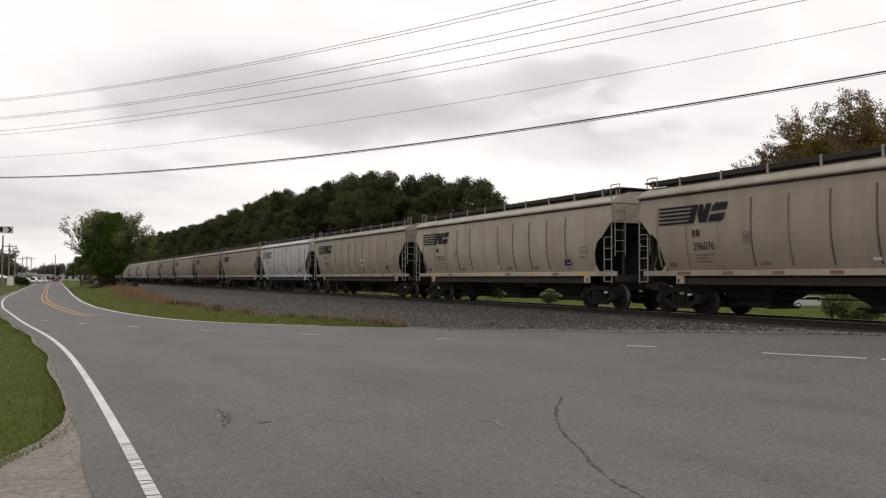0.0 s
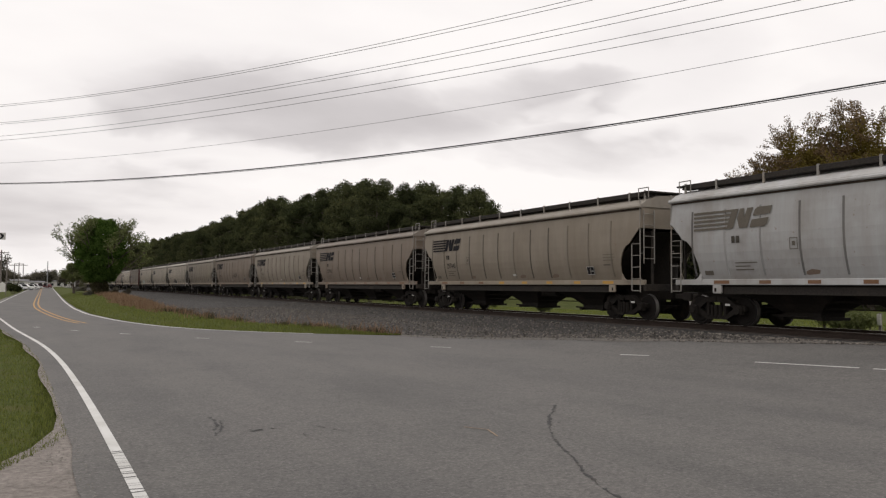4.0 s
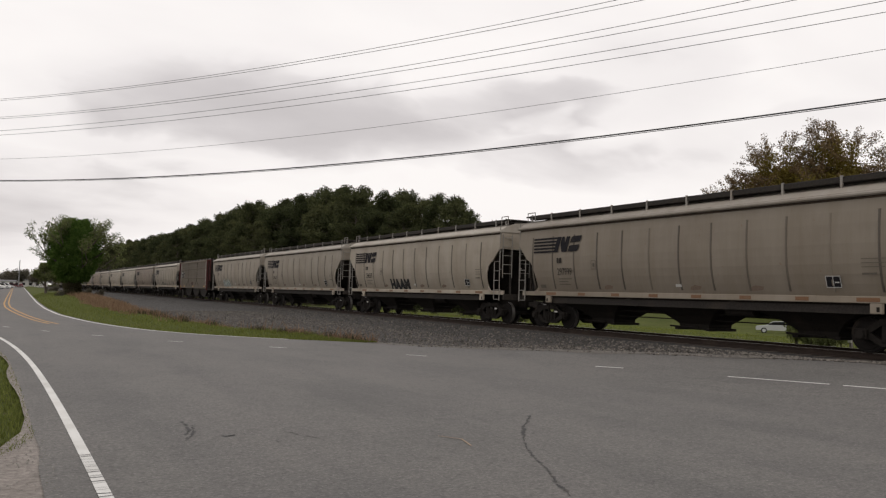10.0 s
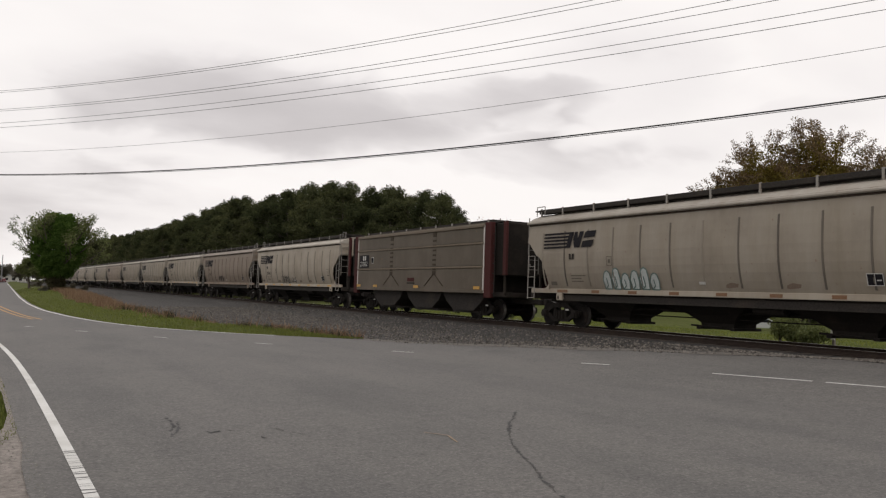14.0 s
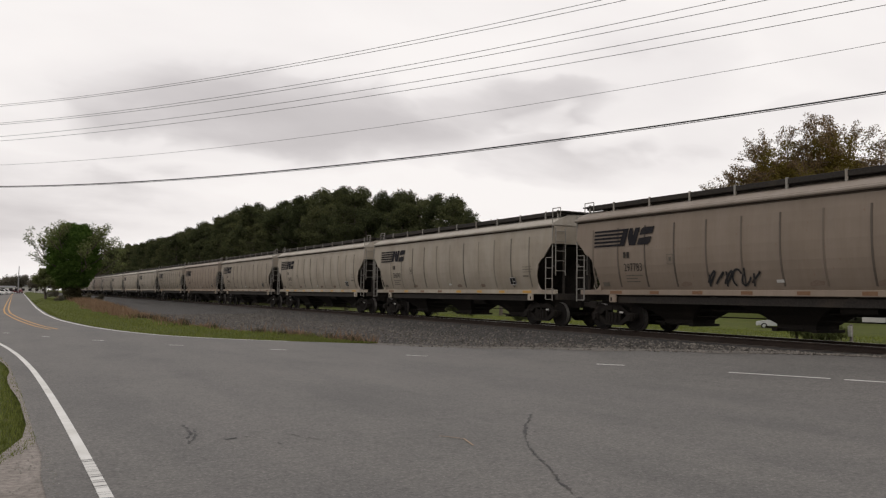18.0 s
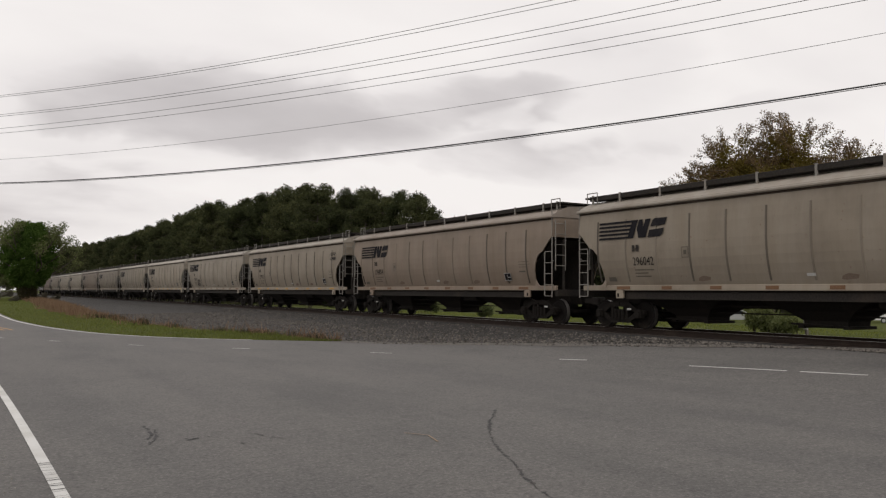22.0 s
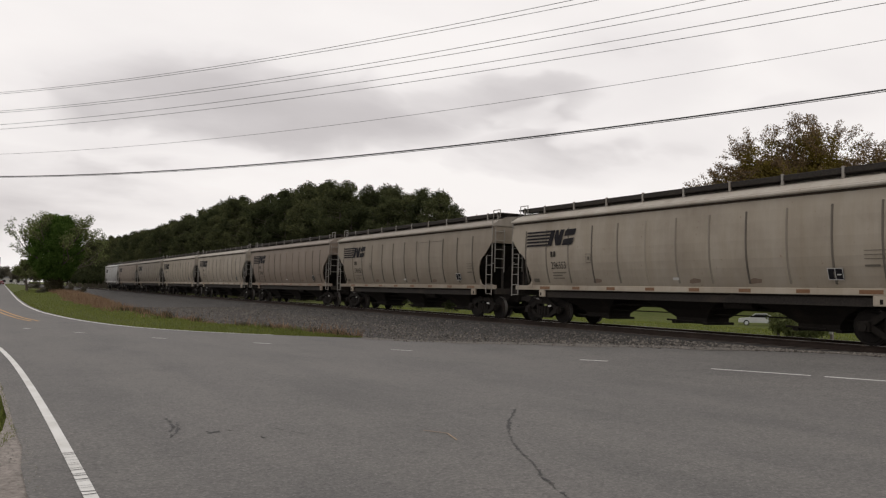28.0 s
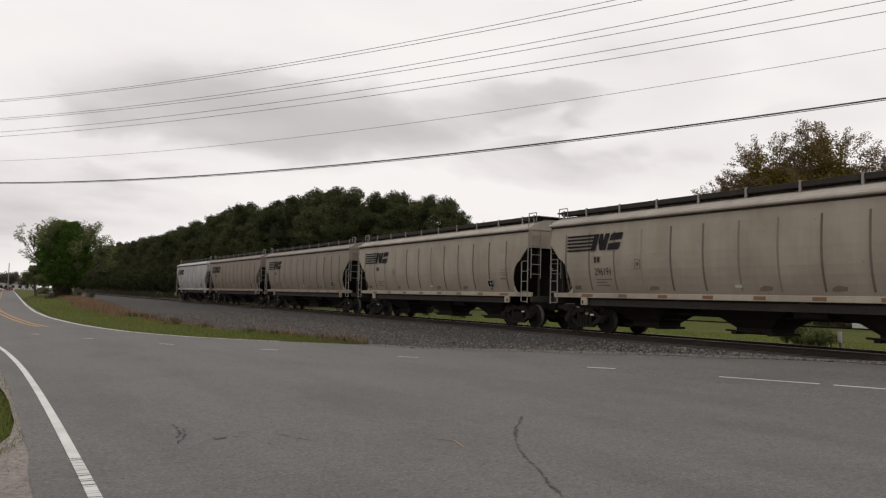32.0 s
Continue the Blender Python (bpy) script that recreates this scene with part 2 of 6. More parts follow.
def leafy(name, dark, lite, rough=0.6, through_light=0.0):
    def build(t, b):
        g = t.nodes.new("ShaderNodeNewGeometry")
        oi = t.nodes.new("ShaderNodeObjectInfo")
        c = mixc(t, g.outputs["Random Per Island"], dark, lite)
        c = mixc(t, 1.0, c, ramp(t, oi.outputs["Random"], [(0.0, (0.72, 0.76, 0.72)), (1.0, (1.26, 1.20, 1.15))]), "MULTIPLY")
        t.links.new(c, b.inputs["Base Color"])
        b.inputs["Roughness"].default_value = rough
        b.inputs["Specular IOR Level"].default_value = 0.08
        if through_light:
            tl = nd(t, "ShaderNodeBsdfTranslucent", [("Color", mixc(t, 1.0, c, (1.3, 1.25, 0.9), "MULTIPLY"))])
            mx = nd(t, "ShaderNodeMixShader", [(1, b.outputs[0]), (2, tl.outputs[0])], i_0=through_light)
            t.links.new(mx.outputs[0], t.nodes["Material Output"].inputs["Surface"])
    return material(name, build)


ASPHALT, GRAVEL = material("old_asphalt", asphalt), material("ballast_stone", gravel)
GROUND, DIRT = material("rough_grass", ground_cover), material("sandy_dirt", dirt_mat)
WHITE_LINE, YELLOW_LINE = road_paint("white_road_paint", (0.60, 0.595, 0.575)), road_paint("yellow_road_paint", (0.44, 0.24, 0.06))
PAINT = material("freight_car_paint", car_paint)
TAR = plain("crack_tar", (0.03, 0.029, 0.029), 0.7)
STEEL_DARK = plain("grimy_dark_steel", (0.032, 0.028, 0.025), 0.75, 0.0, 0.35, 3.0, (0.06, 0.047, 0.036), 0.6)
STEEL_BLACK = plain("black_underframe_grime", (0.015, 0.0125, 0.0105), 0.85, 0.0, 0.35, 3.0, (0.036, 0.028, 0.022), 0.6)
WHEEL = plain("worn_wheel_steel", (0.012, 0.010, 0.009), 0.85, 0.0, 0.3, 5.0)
TREAD = plain("polished_rail_steel", (0.45, 0.43, 0.41), 0.32, 0.9, 0.2, 8.0, (0.2, 0.13, 0.09), 0.4)
WHEEL_TREAD = plain("worn_wheel_tread", (0.24, 0.225, 0.21), 0.4, 0.7, 0.25, 8.0, (0.05, 0.04, 0.03), 0.6)
EAVE_SHADE = plain("eave_shade_strip", (0.045, 0.034, 0.026), 0.85, 0.0, 0.4, 4.0, (0.10, 0.07, 0.05), 0.6)
RUST = plain("rusty_rail_steel", (0.032, 0.023, 0.019), 0.85, 0.0, 0.4, 5.0)
TIE = plain("creosoted_timber", (0.06, 0.048, 0.04), 0.9, 0.0, 0.4, 7.0)
SILVER = plain("dull_white_ladder_paint", (0.23, 0.215, 0.195), 0.6, 0.0, 0.2, 5.0, (0.2, 0.14, 0.09), 0.6)
BLACK_PAINT = plain("black_stencil_paint", (0.012, 0.011, 0.014), 0.75, 0.0, 0.35, 4.0, (0.07, 0.062, 0.052), 0.35)
FADED = plain("faded_grey_stencil", (0.115, 0.10, 0.08), 0.8)
WHITE_PAINT = plain("white_label_paint", (0.5, 0.49, 0.465), 0.6)
ORANGE = plain("orange_reflector_strip", (0.16, 0.078, 0.034), 0.45, 0.0, 0.3, 5.0, (0.16, 0.10, 0.06), 0.7)
YELLOW = plain("yellow_reflector_strip", (0.46, 0.25, 0.04), 0.45, 0.0, 0.2, 5.0, (0.25, 0.15, 0.06), 0.6)
RED_BROWN = plain("oxide_red_paint", (0.058, 0.018, 0.017), 0.8, 0.0, 0.2, 3.0, (0.03, 0.016, 0.014), 0.5)
BARK = plain("grey_brown_bark", (0.10, 0.082, 0.066), 0.95, 0.0, 0.45, 9.0, (0.05, 0.05, 0.03), 0.5, 0.6)
WIRE = plain("weathered_black_cable", (0.03, 0.03, 0.03), 0.6)
WIRE_THIN = plain("weathered_aluminium_cable", (0.16, 0.16, 0.165), 0.5, 0.3)
POLE_WOOD = plain("weathered_pole_timber", (0.17, 0.15, 0.135), 0.95, 0.0, 0.35, 6.0)
CONCRETE = plain("pale_concrete", (0.42, 0.41, 0.385), 0.9, 0.0, 0.2, 3.0, (0.2, 0.19, 0.17), 0.5)
WALL_PALE = plain("pale_siding", (0.58, 0.57, 0.54), 0.8, 0.0, 0.15, 2.0, (0.3, 0.28, 0.25), 0.4)
ROOF_GREY = plain("grey_roof_sheet", (0.22, 0.22, 0.23), 0.7, 0.0, 0.2, 2.0)
PINE = leafy("pine_needles", (0.030, 0.036, 0.019), (0.088, 0.098, 0.048), 0.8, 0.3)
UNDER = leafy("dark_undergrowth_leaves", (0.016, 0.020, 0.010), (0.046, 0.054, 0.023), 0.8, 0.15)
OAK = leafy("young_oak_leaves", (0.088, 0.068, 0.019), (0.195, 0.152, 0.044), 0.8, 0.4)
OAK_TIP = leafy("red_brown_budding_leaves", (0.075, 0.052, 0.034), (0.20, 0.145, 0.090), 0.8, 0.4)
IVY = leafy("ivy_leaves", (0.045, 0.085, 0.018), (0.105, 0.165, 0.042), 0.8, 0.4)
SPRING = leafy("spring_leaves", (0.06, 0.075, 0.034), (0.15, 0.175, 0.085), 0.8, 0.4)
WOODY = leafy("brown_green_climbing_stems", (0.035, 0.032, 0.018), (0.085, 0.075, 0.042), 0.9, 0.1)
# far leaves paled and greyed, so the air's haze sits in their colour
HAZY = leafy("haze_tinted_far_leaves", (0.075, 0.069, 0.058), (0.135, 0.126, 0.106), 0.9, 0.2)
BLADE = leafy("grass_blades", (0.070, 0.088, 0.024), (0.150, 0.172, 0.052), 0.85, 0.25)
STRAW = leafy("dry_straw_grass", (0.15, 0.092, 0.066), (0.27, 0.182, 0.13), 0.85, 0.2)

# ---- mesh helpers ----


class Shape:
    """Collects vertices and faces of one mesh."""

    def __init__(self):
        self.v, self.f = [], []

    def quad(self, *p):
        n = len(self.v)
        self.v += [tuple(q) for q in p]
        self.f.append(tuple(range(n, n + len(p))))
        return self

    def box(self, x0, x1, y0, y1, z0, z1, c=0.0):
        """A box with chamfered upright and level edges."""
        n = len(self.v)
        if c <= 0:
            self.v += [(x, y, z) for z in (z0, z1) for x, y in ((x0, y0), (x1, y0), (x1, y1), (x0, y1))]
            self.f += [tuple(n + i for i in q) for q in ((3, 2, 1, 0), (4, 5, 6, 7), (0, 1, 5, 4), (1, 2, 6, 5), (2, 3, 7, 6), (3, 0, 4, 7))]
            return self
        for z, k in ((z0, c), (z0 + c, 0), (z1 - c, 0), (z1, c)):
            a0, a1, b0, b1 = x0 + k, x1 - k, y0 + k, y1 - k
            self.v += [(a0 + c, b0, z), (a1 - c, b0, z), (a1, b0 + c, z), (a1, b1 - c, z), (a1 - c, b1, z), (a0 + c, b1, z), (a0, b1 - c, z), (a0, b0 + c, z)]
        for j in range(3):
            for i in range(8):
                k = (i + 1) % 8
                self.f.append((n + j * 8 + i, n + j * 8 + k, n + j * 8 + 8 + k, n + j * 8 + 8 + i))
        self.f += [tuple(n + 7 - i for i in range(8)), tuple(n + 24 + i for i in range(8))]
        return self

    def rod(self, a, b, r0, r1=None, n=8, caps=True):
        a, b, r1 = Vector(a), Vector(b), r0 if r1 is None else r1
        d = (b - a).normalized()
        u = d.orthogonal().normalized()
        w = d.cross(u)
        s = len(self.v)
        for p, r in ((a, r0), (b, r1)):
            self.v += [tuple(p + (u * math.cos(2 * math.pi * i / n) + w * math.sin(2 * math.pi * i / n)) * r) for i in range(n)]
        self.f += [(s + i, s + (i + 1) % n, s + n + (i + 1) % n, s + n + i) for i in range(n)]
        if caps:
            self.f += [tuple(s + n - 1 - i for i in range(n)), tuple(s + n + i for i in range(n))]
        return self

    def prism(self, outline, x0, x1):
        """An outline of (y, z) points drawn along x."""
        n, k = len(self.v), len(outline)
        self.v += [(x0, y, z) for y, z in outline] + [(x1, y, z) for y, z in outline]
        self.f += [tuple(n + i for i in range(k)), tuple(n + 2 * k - 1 - i for i in range(k))]
        self.f += [(n + i, n + k + i, n + k + (i + 1) % k, n + (i + 1) % k) for i in range(k)]
        return self

    def sheet(self, rows):
        """A grid of points, row by row."""
        n, w = len(self.v), len(rows[0])
        for r in rows:
            self.v += [tuple(p) for p in r]
        self.f += [(n + j * w + i, n + j * w + i + 1, n + (j + 1) * w + i + 1, n + (j + 1) * w + i) for j in range(len(rows) - 1) for i in range(w - 1)]
        return self

    def mesh(self, name, mat, smooth=False):
        me = bpy.data.meshes.new(name)
        me.from_pydata(self.v, [], self.f)
        if smooth:
            me.polygons.foreach_set("use_smooth", [True] * len(me.polygons))
        me.materials.append(mat)
        me.update()
        return me


def part(name, shape, mat, parent=None, label="", at=None, smooth=False):
    me = shape if isinstance(shape, bpy.types.Mesh) else shape.mesh(name, mat, smooth)
    ob = new(name, me)
    if parent is not None:
        ob.parent = parent
    if at is not None:
        ob.matrix_basis = at
    if label:
        ob["label"] = label
    return ob


def thing(name, label, category, group="", at=None, kind=""):
    ob = new(name)
    ob.empty_display_size = 0.2
    if at is not None:
        ob.matrix_basis = at
    return tagged(ob, label, category, group, kind)


def ss(v):
    v = min(1.0, max(0.0, v))
    return v * v * (3 - 2 * v)


def table(y, rows):
    return float(np.interp(y, [r[0] for r in rows], [r[1] for r in rows]))


# ---- plan ----
TRACK_X, RAIL_Z, SIDE = 19.77, 0.55, 1.60
LEFT_LINE = [(-60, 0.9), (0, 0.82), (6.5, 0.78), (9, 0.765), (14, 0.69), (19, 0.55), (24, 0.26), (33, -0.63), (49, -1.9), (62, -2.45), (74, -2.67), (110, -2.5), (300, -1.3), (700, 3)]
RIGHT_LINE = [(24.4, 11.0), (27.5, 7.56), (30, 5.8), (33, 4.6), (37, 3.75), (41, 3.22), (48.6, 2.62), (60, 2.4), (80, 2.5), (110, 2.9), (365, 6.5), (700, 11)]
TOE = [(-60, 18.4), (8, 18.4), (10, 18.15), (11.1, 17.75), (12.7, 17.05), (14.3, 16.3), (16.1, 15.45), (18.15, 14.5), (20.4, 13.4), (22.4, 12.1), (24.6, 11.1), (27, 10.6), (30, 10.0), (33, 8.8), (44, 8.2), (56, 8.0), (80, 9.6), (100, 10.6), (300, 12), (700, 14)]


def road_h(x, y):
    return 0.45 * ss((x - 11) / 8.0) * (1 - ss((y - 24) / 10)) + 0.12 * ss((x - 8) / 10) * ss((y - 24) / 10)


def right_edge(y):
    return table(y, TOE) + 0.3 if y < 24.4 else table(y, RIGHT_LINE) + 0.22


def land_h(x, y):
    """The rough ground: low under the road and the ballast, grassy verges elsewhere."""
    xl, xr = table(y, LEFT_LINE) - 0.40, right_edge(y)
    if x < xl:
        d = min(xl - x, 6.0)
        return -0.02 + 0.03 * ss(d / 0.8) + 0.06 * ss((d - 1) / 5)
    if x < xr:
        return -0.25
    if x < table(y, TOE):
        d = min(x - xr, table(y, TOE) - x)
        return road_h(x, y) - 0.02 + 0.16 * ss(d / 1.5) + 0.25 * ss((y - 55) / 40) * ss(d / 2)
    if x < 23.3:
        return -0.25
    return 0.1 * ss((26 - x) / 3) - 1.45 * ss((x - 25) / 52) * (1 - ss((y - 78) / 18))


ys = [-60, -40, -20, -10, -5, 0] + [2 + 1.0 * i for i in range(60)] + [64 + 4 * i for i in range(15)] + [130, 145, 160, 180, 200, 240, 280, 330, 400, 500, 700]
xs = [-60, -40, -25, -15, -10, -7, -5] + [-4 + 0.5 * i for i in range(57)] + [26, 28, 31, 35, 40, 46, 55, 70, 90, 130]
far = 4000.0
land = Shape()
xs_all, ys_all = [-far, -900, -250] + xs + [250, 900, far], [-far, -900, -200] + ys + [1000, 2000, far]
land.sheet([[(x, y, land_h(x, y)) for x in xs_all] for y in ys_all])
tagged(part("ground", land, GROUND, smooth=True), "rough green and straw grass on flat land", "ground", kind="structure")

# road surface: one curved sheet from the near junction to the far bend
rows = []
for y in [-60, -40, -20, -8] + [-4 + 1.0 * i for i in range(66)] + [64 + 4 * i for i in range(20)] + [150, 170, 200, 240, 300, 365, 450, 700]:
    xl, xr = table(y, LEFT_LINE) - 0.40, right_edge(y)
    wob = 0.02 * math.sin(y * 2.3) + 0.02 * math.sin(y * 5.1 + 1)
    rows.append([(xl + wob + (xr - xl - wob) * u, y, road_h(xl + (xr - xl) * u, y)) for u in [i / 24 for i in range(25)]])
road = tagged(part("road", Shape().sheet(rows), ASPHALT, smooth=True), "worn grey asphalt road with patched cracks", "road", kind="structure")


def strip(path, width, lift=0.006):
    """A painted band that follows a path of (x, y) on the road."""
    pts = [Vector((x, y)) for x, y in path]
    a, b = [], []
    for i, p in enumerate(pts):
        d = (pts[min(i + 1, len(pts) - 1)] - pts[max(i - 1, 0)]).normalized()
        n = Vector((-d.y, d.x)) * width / 2
        for row, q in ((a, p + n), (b, p - n)):
            row.append((q.x, q.y, road_h(q.x, q.y) + lift))
    return Shape().sheet([b, a])


def sampled(rows, y0, y1, step):
    n = max(2, int((y1 - y0) / step))
    return [(table(y0 + (y1 - y0) * i / n, rows), y0 + (y1 - y0) * i / n) for i in range(n + 1)]


def smoothed(rows, y0, y1, step):
    """The same, rounded at the table's corners."""
    return [(sum(table(y + d, rows) for d in (-2, -1, 0, 1, 2)) / 5, y) for _, y in sampled(rows, y0, y1, step)]


part("left_edge_line", strip(smoothed(LEFT_LINE, -30, 100, 0.8) + sampled(LEFT_LINE, 104, 500, 20), 0.105), WHITE_LINE, road, "worn white edge line")
part("right_edge_line", strip(smoothed(RIGHT_LINE, 26.6, 100, 0.5) + sampled(RIGHT_LINE, 104, 500, 20), 0.13), WHITE_LINE, road, "thin white edge line")
CENTRE = [(36, 2.1), (38.5, 1.54), (45, 1.0), (52.6, 0.56), (62, 0.2), (74, 0.12), (100, 0.3), (136, 0.62), (365, 2.6), (500, 4)]
for side in (-0.16, 0.16):
    part("centre_line", strip([(x + side, y) for x, y in smoothed(CENTRE, 37, 100, 1.0) + sampled(CENTRE, 104, 480, 20)], 0.11), YELLOW_LINE, road, "faded yellow centre line")
for a, b in (((12.65, 15.15), (12.95, 14.48)), ((9.75, 19.69), (10.15, 19.2)), ((6.87, 22.93), (7.27, 22.5)), ((4.5, 25.65), (4.86, 25.25)), ((2.6, 28.8), (2.9, 28.35)), ((1.2, 31.4), (1.42, 31.0)), ((0.0, 34.3), (0.2, 33.9))):
    part("lane_dash", strip([a, b], 0.085), WHITE_LINE, road, "short white dash")
for a, b in (((13.6, 11.95), (14.15, 9.95)), ((14.2, 9.7), (14.5, 8.5))):
    part("lane_dash", strip([a, b], 0.075), WHITE_LINE, road, "long white dash")


def crack(path, width, seed):
    """A ragged, broken crack: short thin pieces along a wandering line."""
    rnd = random.Random(seed)
    s = Shape()
    for (x0, y0), (x1, y1) in zip(path, path[1:]):
        ln = math.hypot(x1 - x0, y1 - y0)
        n = max(3, int(ln / 0.06))
        ux, uy = (x1 - x0) / ln, (y1 - y0) / ln
        pts, off = [], 0.0
        for i in range(n + 1):
            off = 0.75 * off + rnd.uniform(-.018, .018)
            k = off * math.sin(math.pi * i / n) ** 0.5 if 0 < i < n else 0.0
            w = width * rnd.choice((0.12, 0.25, 0.4, 0.6, 1.0))
            pts.append((x0 + ux * ln * i / n - uy * k, y0 + uy * ln * i / n + ux * k, w))
        for (ax, ay, aw), (bx, by, bw) in zip(pts, pts[1:]):
            if rnd.random() < (0.14 if len(path) > 4 else 0.5):
                continue
            za, zb = road_h(ax, ay) + 0.004, road_h(bx, by) + 0.004
            s.quad((ax + uy * aw, ay - ux * aw, za), (bx + uy * bw, by - ux * bw, zb), (bx - uy * bw, by + ux * bw, zb), (ax - uy * aw, ay + ux * aw, za))
    return s


for i, (path, w) in enumerate((([(6.57, 9.27), (5.91, 8.49), (5.36, 7.65), (4.9, 6.8), (4.47, 5.89), (4.18, 5.16), (4.05, 4.5)], 0.029), ([(1.95, 10.85), (2.0, 9.98), (1.84, 9.03)], 0.024),
                               ([(2.0, 9.6), (1.8, 9.3)], 0.022), ([(2.17, 9.01), (2.43, 9.18), (2.6, 9.0)], 0.022), ([(3.0, 9.1), (3.2, 8.6)], 0.018), ([(2.9, 14.2), (3.4, 13.6)], 0.02), ([(2.06, 9.9), (1.98, 9.4), (1.8, 8.93)], 0.028), ([(2.2, 9.19), (2.3, 9.12), (2.41, 9.06)], 0.026), ([(2.74, 8.74), (2.73, 8.42)], 0.024))):
    part("crack", crack(path, w, i), TAR, road, "dark jagged crack")
rnd = random.Random(77)
for k in range(26):
    y = 5.6 + 0.115 * k + rnd.uniform(-.03, .03)
    x = table(y, LEFT_LINE)
    part("line_crack", strip([(x - 0.055, y), (x + 0.055, y + rnd.uniform(-.02, .02))], rnd.choice((0.006, 0.010, 0.016)), 0.010), TAR, road)
part("surveyor_mark", strip([(4.55, 8.27), (4.72, 8.0), (4.61, 7.6)], 0.022), plain("faded_tan_paint", (0.27, 0.20, 0.13), 0.8), road, "faint painted mark")

# gravel shoulder by the near edge line
rows = []
for y in [-30 + 1.0 * i for i in range(140)]:
    x1 = table(y, LEFT_LINE) - 0.33
    w = 0.16 + 1.1 * ss((10.2 - y) / 4) + 0.9 * ss((6.6 - y) / 1.4) + 0.05 * math.sin(y * 0.9) + 0.06 * noise.noise((y * 1.7, 0, 0))
    rows.append([(x1 - w * u, y, max(-0.012 + 0.022 * u, land_h(x1 - w * u, y) + 0.006)) for u in (0, 0.16, 0.33, 0.5, 0.66, 0.83, 1.0)])
tagged(part("road_shoulder", Shape().sheet(rows), DIRT, smooth=True), "sandy grey dirt shoulder beside the road", "shoulder", kind="structure")

rnd = random.Random(55)
s = Shape()
for _ in range(420):
    y = rnd.uniform(5.0, 9.6)
    x = table(y, LEFT_LINE) - 0.30 - rnd.random() ** 1.5 * (0.2 + 1.1 * ss((10.4 - y) / 4))
    r = rnd.uniform(0.004, 0.011)
    n = len(s.v)
    for dx, dy, dz in ((1, 0, 0), (0, 1, 0), (-1, 0, 0), (0, -1, 0), (0, 0, 1)):
        s.v.append((x + dx * r * rnd.uniform(.7, 1.4), y + dy * r * rnd.uniform(.7, 1.4), 0.0 + dz * r * rnd.uniform(.5, 1.2)))
    s.f += [(n, n + 1, n + 4), (n + 1, n + 2, n + 4), (n + 2, n + 3, n + 4), (n + 3, n, n + 4)]
tagged(part("shoulder_pebbles", s, leafy("pale_pebble", (0.16, 0.148, 0.138), (0.30, 0.285, 0.27), 0.9)), "small pale pebbles on the dirt shoulder", "pebbles", kind="stuff")
for k in range(12):
    x, y = rnd.uniform(1.5, 10), rnd.uniform(5.5, 16)
    r = rnd.uniform(0.008, 0.02)
    part("tar_spot", Shape().quad(*[(x + r * math.cos(a) * rnd.uniform(.6, 1.3), y + 1.3 * r * math.sin(a) * rnd.uniform(.6, 1.3), road_h(x, y) + 0.004) for a in [k2 * 0.785 for k2 in range(8)]]), TAR, road)

# a pale gravel track on the far side
rows = [[(27.4 + 0.3 * math.sin(y * 0.7) + 1.8 * u, y, land_h(27.4 + 0.3 * math.sin(y * 0.7) + 1.8 * u, y) + 0.02) for u in (0, 0.33, 0.66, 1.0)] for y in [34.0 + 0.5 * i for i in range(25)]]
tagged(part("gravel_track", Shape().sheet(rows), DIRT, smooth=True), "pale gravel track in the grass beyond the railway", "gravel", kind="structure")

# ballast bed: a gravel apron that rises to the track
rows = []
for y in [-60, -40, -20] + [-10 + 1.0 * i for i in range(75)] + [68 + 5 * i for i in range(25)] + [200, 230, 270, 320, 400, 500, 700]:
    toe = table(y, TOE) + 0.25 * math.sin(y * 1.7) * 0.5
    row = []
    for u in [i / 16 for i in range(17)]:
        x = toe + (17.95 - toe) * u if toe < 17.9 else toe + 0.02 * u
        base = road_h(toe, y) - 0.03
        low = base + 0.10 * u
        z = low + (0.36 - low) * ss((x - (17.95 - 1.9)) / 1.9) if toe < 17.9 else base + (0.36 - base) * u
        row.append((x, y, z + 0.015 * noise.noise((x * 1.3, y * 1.3, 0))))
    row += [(18.6, y, 0.37), (19.77, y, 0.36), (20.9, y, 0.37), (21.6, y, 0.36), (23.4, y, -0.05)]
    rows.append(row)
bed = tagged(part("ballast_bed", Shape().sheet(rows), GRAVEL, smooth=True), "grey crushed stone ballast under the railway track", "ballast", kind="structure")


rows = []
for y in [6 + 0.5 * i for i in range(58)]:
    toe = table(y, TOE) + 0.12
    w = 0.42 + 0.16 * math.sin(y * 1.9) + 0.2 * noise.noise((y * 0.8, 4, 0))
    rows.append([(toe - w * u, y, max(road_h(toe - w * u, y), land_h(toe - w * u - 0.02, y) if y > 25 else 0) + 0.012 * (1 - u) + 0.008) for u in (1.0, 0.66, 0.33, 0)])
tagged(part("dusty_edge", Shape().sheet(rows), plain("sandy_dust", (0.125, 0.113, 0.102), 0.95, 0.0, 0.35, 5.0, (0.07, 0.064, 0.058), 0.8, 0.4), smooth=True), "sandy dust along the edge of the asphalt", "dirt", kind="structure")


